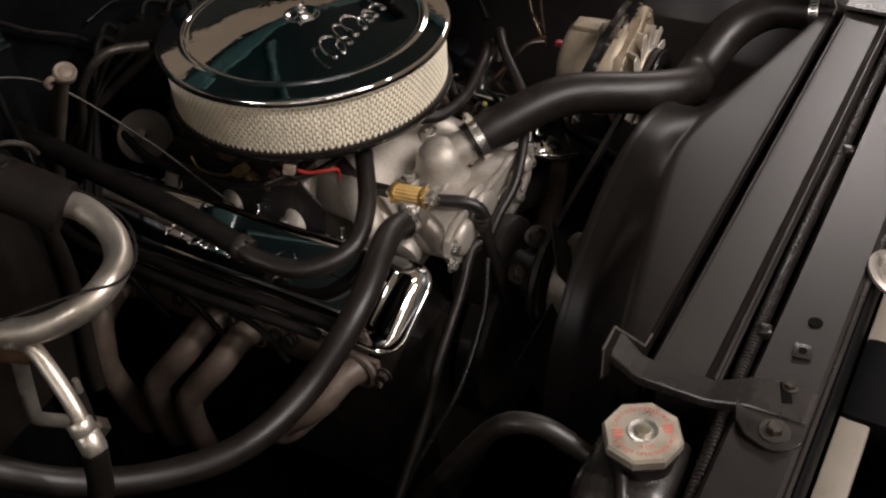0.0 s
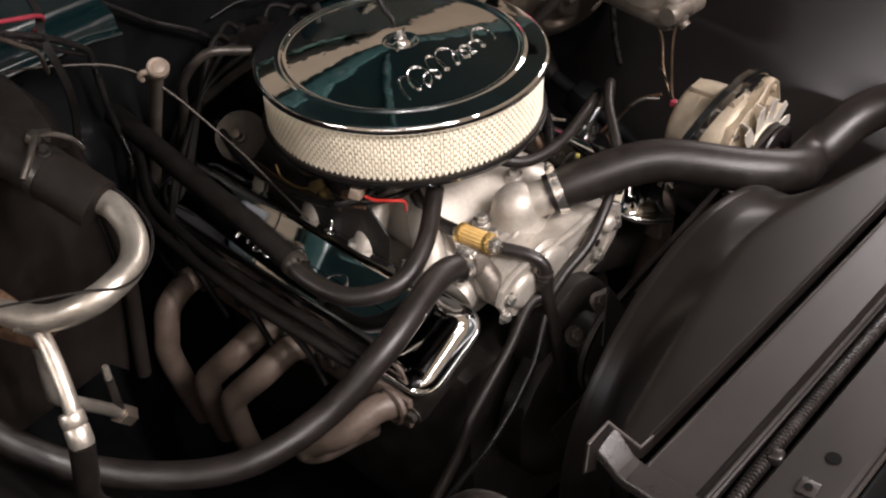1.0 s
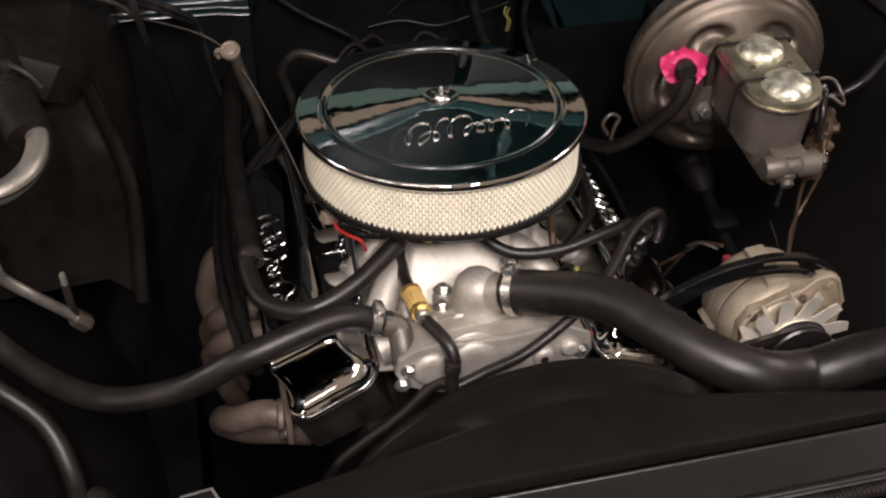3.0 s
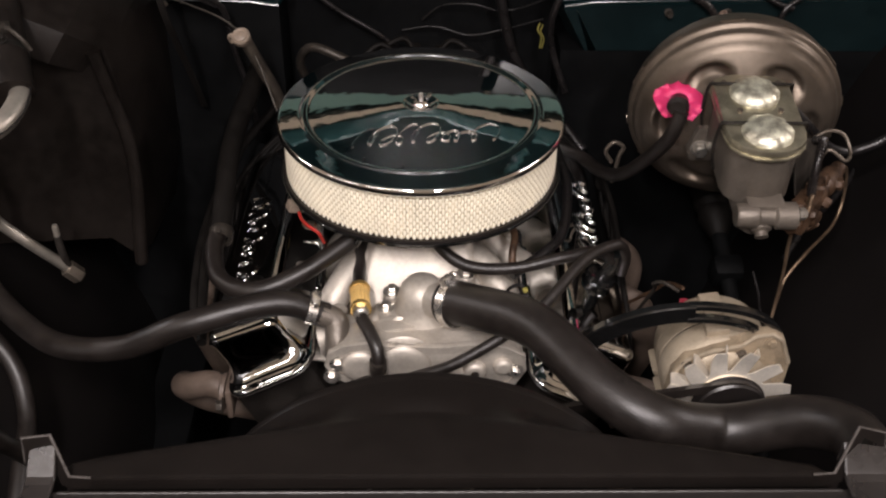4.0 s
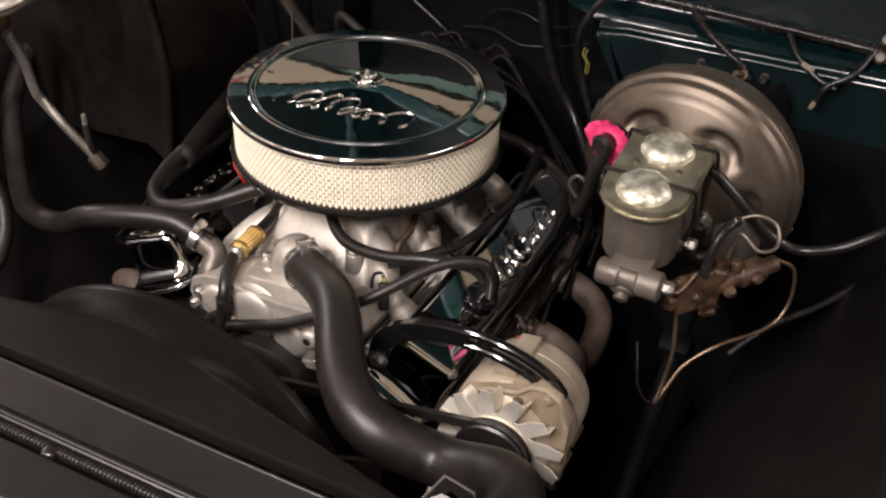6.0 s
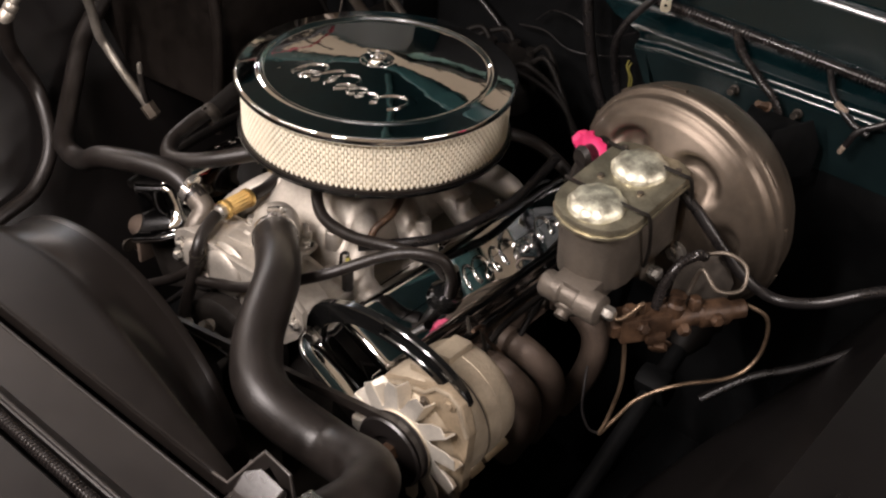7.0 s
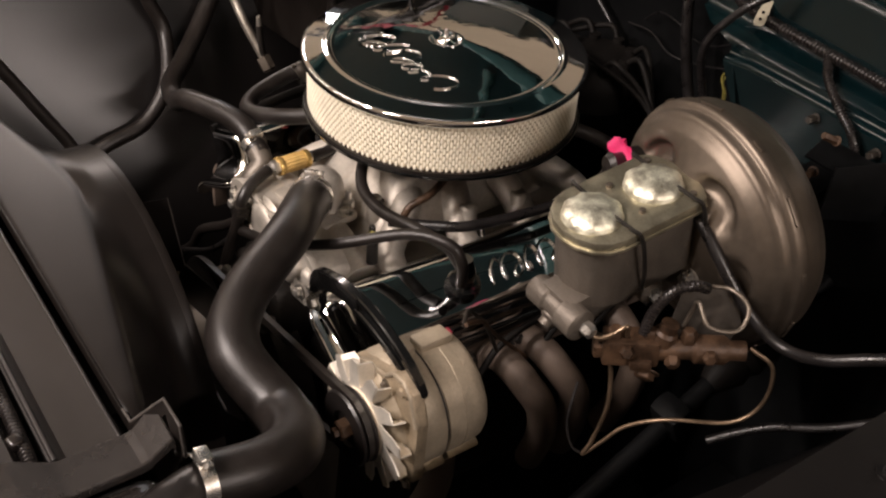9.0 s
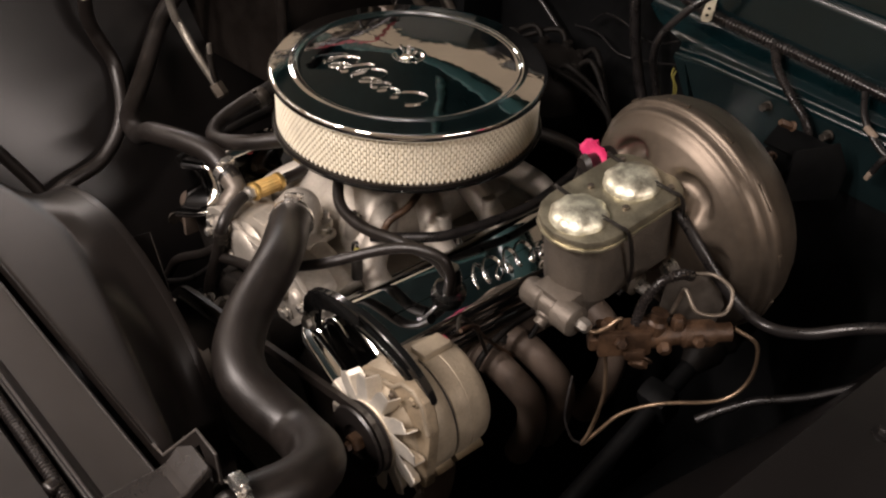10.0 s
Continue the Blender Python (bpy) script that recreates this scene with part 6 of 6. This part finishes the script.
def dipstick():
    t = thing("transmission_dipstick", (-0.205, 0.28, 0.80), "dull steel dipstick tube with a tan capped handle", "dipstick")
    part("tube", tube([(-0.238, 0.158, 1.022), (-0.225, 0.200, 0.955), (-0.211, 0.246, 0.880), (-0.200, 0.30, 0.76)], 0.0085), TUBE_DULL, t)
    m = axis((-0.239, 0.153, 1.022), (-0.15, -0.45, 0.75))
    part("cap", lathe([(0.009, -0.004), (0.0125, 0.0), (0.0130, 0.008), (0.0115, 0.010), (0.008, 0.009), (0.005, 0.011), (0, 0.011)], 28, m), TAN, t, "tan plastic cap")
    part("handle", tube([m @ Vector(p) for p in ((-0.010, 0, 0.003), (-0.017, 0.002, 0.001), (-0.021, 0.002, -0.006), (-0.018, 0, -0.012))], 0.0035), TAN, t)
    return t


dipstick()
hose("dipstick_wire", [(-0.42, 0.25, 1.055), (-0.323, 0.229, 1.038), (-0.244, 0.190, 1.008), (-0.193, 0.114, 0.924), (-0.165, 0.060, 0.855), (-0.15, 0.03, 0.815)], 0.0014, "thin grey cable past the dipstick", OILED, "cable")
hose("vacuum_pipe", [(-0.10, 0.165, 0.985), (-0.150, 0.185, 0.995), (-0.172, 0.215, 0.955), (-0.160, 0.25, 0.890), (-0.150, 0.30, 0.80)], 0.0062, "grey bent vacuum pipe behind the air cleaner", OILED, "pipe", group="vacuum pipes")
hose("vacuum_pipe", [(-0.085, 0.150, 0.985), (-0.111, 0.230, 0.915), (-0.136, 0.30, 0.845), (-0.14, 0.34, 0.78)], 0.0062, "grey bent vacuum pipe behind the air cleaner", OILED, "pipe", group="vacuum pipes")


def vacuum_can():
    t = thing("vacuum_canister", (-0.115, 0.195, 0.84), "grey round vacuum canister with a stem", "vacuum canister")
    m = axis((-0.112, 0.200, 0.850), (-0.55, -0.45, 0.62))
    part("cup", lathe([(0.012, -0.02), (0.034, -0.008), (0.036, 0.0), (0.034, 0.006), (0.020, 0.003), (0, 0.003)], 36, m), OILED, t)
    part("stem", lathe([(0.009, 0.0), (0.009, 0.014), (0.006, 0.016), (0.006, 0.034), (0, 0.035)], 16, m), TUBE_DULL, t)
    return t


vacuum_can()


def distributor():
    t = thing("distributor", (0.02, 0.27, 0.80), "black distributor cap with plug wires behind the engine", "distributor")
    part("cap", lathe([(0.055, 0.86), (0.062, 0.87), (0.062, 0.905), (0.045, 0.93), (0, 0.935)], 32, pose(0.0, 0.265, 0.0)), WRAP, t)
    for k in range(8):
        a = 2 * math.pi * k / 8 + 0.2
        c = Vector((0.045 * math.cos(a), 0.265 + 0.045 * math.sin(a), 0.915))
        s = 1 if c.x > 0 else -1
        yy = -0.12 + 0.09 * (k % 4)
        tower = part("tower", lathe([(0.009, 0), (0.008, 0.022), (0, 0.022)], 14, Matrix.Translation(c)), WRAP, t)
        part("plug_wire", tube([c + Vector((0, 0, 0.015)), c + Vector((s * 0.03, 0.0, 0.03)), (s * 0.13, 0.255, 0.89), (s * 0.262, 0.16, 0.80 - 0.006 * (k % 4)), (s * 0.268, yy + 0.06, 0.765), (s * 0.272, yy, 0.72)], 0.0042, seg=10), WRAP, t)
    return t


distributor()


def red_connector():
    t = thing("idle_solenoid_wire", (-0.152, -0.075, 0.905), "red wire with a tan plug under the air cleaner", "wire")
    part("plug", box(0.022, 0.014, 0.012, pose(-0.154, -0.072, 0.907, 10, 20, 30), 0.002), TAN, t)
    part("wire", tube([(-0.150, -0.080, 0.903), (-0.146, -0.092, 0.901), (-0.136, -0.108, 0.902), (-0.124, -0.116, 0.898), (-0.118, -0.112, 0.880)], 0.0020, seg=8), RED, t)
    part("solenoid", lathe([(0.012, 0), (0.012, 0.035), (0.008, 0.04), (0, 0.04)], 24, axis((-0.10, -0.03, 0.893), (-0.8, -0.5, 0.1))), BRASS, t)
    return t


red_connector()

# ---- firewall wiring ----
t = thing("firewall_loom", (0.12, 0.30, 1.06), "ribbed black wire loom along the firewall", "wire loom")
part("ribbed_sleeve", ribbed([(0.10, 0.335, 1.066), (0.16, 0.325, 1.067), (0.23, 0.306, 1.070), (0.33, 0.306, 1.068), (0.45, 0.306, 1.065), (0.62, 0.306, 1.060), (0.74, 0.306, 1.06)], 0.0072, 0.0050), LOOM, t)
for x in (0.226,):
    part("clip", slab([(-0.004, -0.015), (0.004, -0.015), (0.0068, -0.011), (0.0066, 0.004), (0.0056, 0.012), (0.0060, 0.024), (-0.0060, 0.024), (-0.0056, 0.012), (-0.0066, 0.004), (-0.0068, -0.011)], 0, 0.002, pose(x, 0.300, 1.074, 35, 0, 25), 0.0008), CREAM, t, "cream metal clip")
    for v in (-0.006, 0.004):
        part("clip_hole", lathe([(0.0022, 0), (0.0022, 0.0003), (0, 0.0003)], 12, pose(x, 0.300, 1.074, 35, 0, 25) @ pose(0, v, 0.0021)), PITCH, t)
for p in ((0.572, 0.305, 1.078), (0.570, 0.300, 1.056)):
    part("fixing", lathe([(0.009, 0), (0.009, 0.004), (0.006, 0.008), (0, 0.009)], 18, axis(p, (-0.1, -0.8, 0.5))), OILED, t, "dull round fixing")
t = thing("firewall_loom_branch", (0.33, 0.3, 1.06), "ribbed black loom branch hanging down the firewall", "wire loom")
part("ribbed_sleeve", ribbed([(0.326, 0.303, 1.068), (0.338, 0.292, 1.060), (0.351, 0.281, 1.052), (0.387, 0.265, 1.035), (0.411, 0.260, 1.020), (0.425, 0.260, 0.993), (0.432, 0.262, 0.93)], 0.0056, 0.0038), LOOM, t)
hose("firewall_cable", [(0.105, 0.30, 1.075), (0.118, 0.300, 1.0), (0.140, 0.305, 0.92), (0.180, 0.300, 0.86), (0.245, 0.233, 0.80)], 0.0075, "black cable hanging behind the engine", WIRE_BLACK, "cable")
hose("firewall_cable", [(0.255, 0.290, 1.12), (0.231, 0.262, 1.095), (0.200, 0.250, 1.050), (0.187, 0.255, 1.010), (0.190, 0.27, 0.955), (0.215, 0.27, 0.88)], 0.0050, "thin black cable looping off the firewall", WIRE_BLACK, "cable")
t = hose("yellow_wire", [(0.176, 0.320, 0.968), (0.174, 0.321, 0.957), (0.180, 0.322, 0.944), (0.179, 0.326, 0.925)], 0.0012, "yellow striped wire at the firewall", YELLOW, "wire")
part("second_strand", tube([(0.181, 0.319, 0.966), (0.178, 0.320, 0.955), (0.184, 0.322, 0.942), (0.182, 0.326, 0.925)], 0.0012, seg=8), YELLOW, t)
hose("tan_wire", [(0.00, 0.345, 0.962), (0.03, 0.338, 0.988), (0.075, 0.325, 0.996), (0.115, 0.322, 0.987), (0.15, 0.318, 0.995), (0.19, 0.30, 1.02)], 0.0012, "thin brown wire across the firewall", WIRE_BLACK, "wire")
hose("dark_wire", [(-0.03, 0.345, 0.945), (0.02, 0.340, 0.953), (0.07, 0.330, 0.944), (0.12, 0.335, 0.950), (0.18, 0.32, 0.975)], 0.0012, "thin dark wire across the firewall", WIRE_BLACK, "wire")
t = thing("booster_bracket", (0.43, 0.20, 0.97), "black steel bracket with tarnished nuts behind the booster", "bracket")
part("plate", slab([(-0.03, -0.03), (0.04, -0.035), (0.05, 0.0), (0.035, 0.035), (-0.02, 0.03)], 0, 0.004, pose(0.455, 0.215, 0.985, 80, 0, 62), 0.001), UNDER_SHADE, t)
part("plate", slab([(-0.04, -0.02), (0.03, -0.02), (0.035, 0.02), (-0.035, 0.02)], 0, 0.004, pose(0.43, 0.235, 1.000, 15, 10, 20), 0.001), UNDER_SHADE, t)
for p, d in (((0.420, 0.222, 1.028), (-0.3, -0.8, 0.4)), ((0.408, 0.215, 0.985), (0.3, -0.9, 0.2))):
    part("nut", hex_bolt(axis(p, d), 0.0045, 0.020, 0.006), BRASS, t)
t = thing("dash_wires", (0.47, 0.27, 1.04), "taped wires with loose connectors at the firewall", "wires")
part("strand", tube([(0.455, 0.298, 1.062), (0.475, 0.275, 1.045), (0.505, 0.262, 1.028), (0.53, 0.26, 1.02)], 0.004), WIRE_BLACK, t)
part("strand", tube([(0.56, 0.298, 1.062), (0.545, 0.268, 1.040), (0.52, 0.258, 1.022), (0.51, 0.255, 1.00)], 0.004), WIRE_BLACK, t)
part("connector", box(0.006, 0.006, 0.014, pose(0.508, 0.255, 0.995, 0, 20, 0), 0.002), TAN, t)
part("connector", box(0.018, 0.007, 0.006, pose(0.49, 0.266, 1.038, 0, 25, 0), 0.002), TAN, t)
hose("booster_clip", [(0.262, 0.092, 0.868), (0.252, 0.088, 0.888), (0.262, 0.088, 0.902), (0.276, 0.090, 0.893), (0.272, 0.094, 0.876), (0.268, 0.10, 0.83)], 0.0028, "bent steel wire hook beside the booster", TUBE_DULL, "wire hook")
# alternator leads
hose("alternator_lead", [(0.312, -0.176, 0.860), (0.305, -0.155, 0.850), (0.300, -0.140, 0.838), (0.290, -0.125, 0.815), (0.275, -0.09, 0.77), (0.26, -0.03, 0.70)], 0.0024, "thin brown wire from the alternator plug", BRASS, "wire", group="alternator leads")
hose("alternator_lead", [(0.308, -0.176, 0.855), (0.292, -0.160, 0.856), (0.284, -0.145, 0.842), (0.290, -0.130, 0.822), (0.28, -0.10, 0.76)], 0.0024, "thin brown wire from the alternator plug", OILED, "wire", group="alternator leads")

# Black runs added as clutter where the passenger side lies in shadow.
for k, (dx, dz, r) in enumerate(((0.0, 0.0, 0.0062), (-0.012, -0.012, 0.0062))):
    hose("clutter_wire_run", [(-0.262 + dx, -0.205 + 0.03 * k, 0.800 + dz), (-0.272 + dx, -0.12, 0.812 + dz), (-0.280 + dx, -0.02, 0.818 + dz), (-0.276 + dx, 0.10, 0.822 + dz), (-0.262 + dx, 0.20, 0.83 + dz), (-0.22, 0.28, 0.85)], r, "added black wire that darkens the valve cover side", WRAP, "cable", group="plug wires")

# ---- cables over the heater case ----
hose("case_cable", [(-0.52, 0.03, 1.20), (-0.48, 0.06, 1.188), (-0.448, 0.10, 1.167), (-0.400, 0.14, 1.137), (-0.347, 0.18, 1.099), (-0.287, 0.22, 1.048), (-0.273, 0.235, 1.016), (-0.266, 0.24, 0.955), (-0.251, 0.25, 0.875), (-0.25, 0.26, 0.812)], 0.0042, "black cable over the heater case", WIRE_BLACK, "cable", group="case cables")
hose("case_cable", [(-0.51, 0.05, 1.185), (-0.472, 0.08, 1.172), (-0.430, 0.12, 1.150), (-0.380, 0.155, 1.116), (-0.330, 0.20, 1.072), (-0.283, 0.228, 1.036)], 0.0034, "black cable over the heater case", WIRE_BLACK, "cable", group="case cables")
hose("case_cable", [(-0.50, 0.05, 1.175), (-0.435, 0.10, 1.159), (-0.390, 0.14, 1.120), (-0.362, 0.17, 1.090), (-0.345, 0.20, 1.05)], 0.0028, "thin grey cable over the heater case", TUBE_DULL, "cable", group="case cables")
hose("red_wire", [(-0.49, 0.10, 1.175), (-0.439, 0.12, 1.166), (-0.419, 0.14, 1.156), (-0.381, 0.16, 1.140), (-0.346, 0.18, 1.124), (-0.334, 0.20, 1.107), (-0.328, 0.24, 1.08)], 0.0026, "red wire over the heater case", DARKRED, "wire")
t = thing("cable_strap", (-0.34, 0.19, 1.10), "black rubber strap hanging beside the heater case", "strap")
part("band", sweep(spline([(-0.334, 0.22, 1.135), (-0.336, 0.20, 1.117), (-0.349, 0.18, 1.099), (-0.344, 0.17, 1.061), (-0.336, 0.18, 1.011), (-0.328, 0.22, 0.929), (-0.326, 0.26, 0.86)], 6), [(-0.0045, -0.0012), (0.0045, -0.0012), (0.0045, 0.0012), (-0.0045, 0.0012)], up=Vector((0, 1, 0.3))), WRAP, t)
hose("cowl_cable", [(-0.215, 0.33, 1.055), (-0.191, 0.335, 1.033), (-0.153, 0.338, 1.002), (-0.120, 0.338, 0.976), (-0.063, 0.335, 0.941), (-0.02, 0.34, 0.90)], 0.0036, "thin black cable across the firewall recess", WIRE_BLACK, "cable")
# tie on the foam sleeve
t = thing("pipe_tie", (-0.478, -0.03, 1.12), "pale twisted wire tie round the foam sleeve", "tie")
part("knot", box(0.014, 0.012, 0.010, pose(-0.476, -0.028, 1.124, 20, 10, 30), 0.003), OILED, t)
part("tail", tube([(-0.476, -0.028, 1.124), (-0.465, -0.040, 1.127), (-0.452, -0.046, 1.118), (-0.444, -0.046, 1.104)], 0.0026, seg=8), OILED, t)
part("tail", tube([(-0.476, -0.028, 1.124), (-0.486, -0.045, 1.130), (-0.498, -0.058, 1.126), (-0.512, -0.066, 1.116)], 0.0030, seg=8), OILED, t)

t = thing("fuel_hose_clip", (-0.049, -0.262, 0.826), "small ribbed spring clip on the fuel hose", "hose clip")
for k in range(3):
    part("ring", lathe([(0.0078, -0.0018), (0.0098, -0.0018), (0.0098, 0.0018), (0.0078, 0.0018)], 20, axis((-0.0488, -0.2625, 0.822 - 0.006 * k), (-0.05, -0.1, -1)), closed=True), OILED, t)
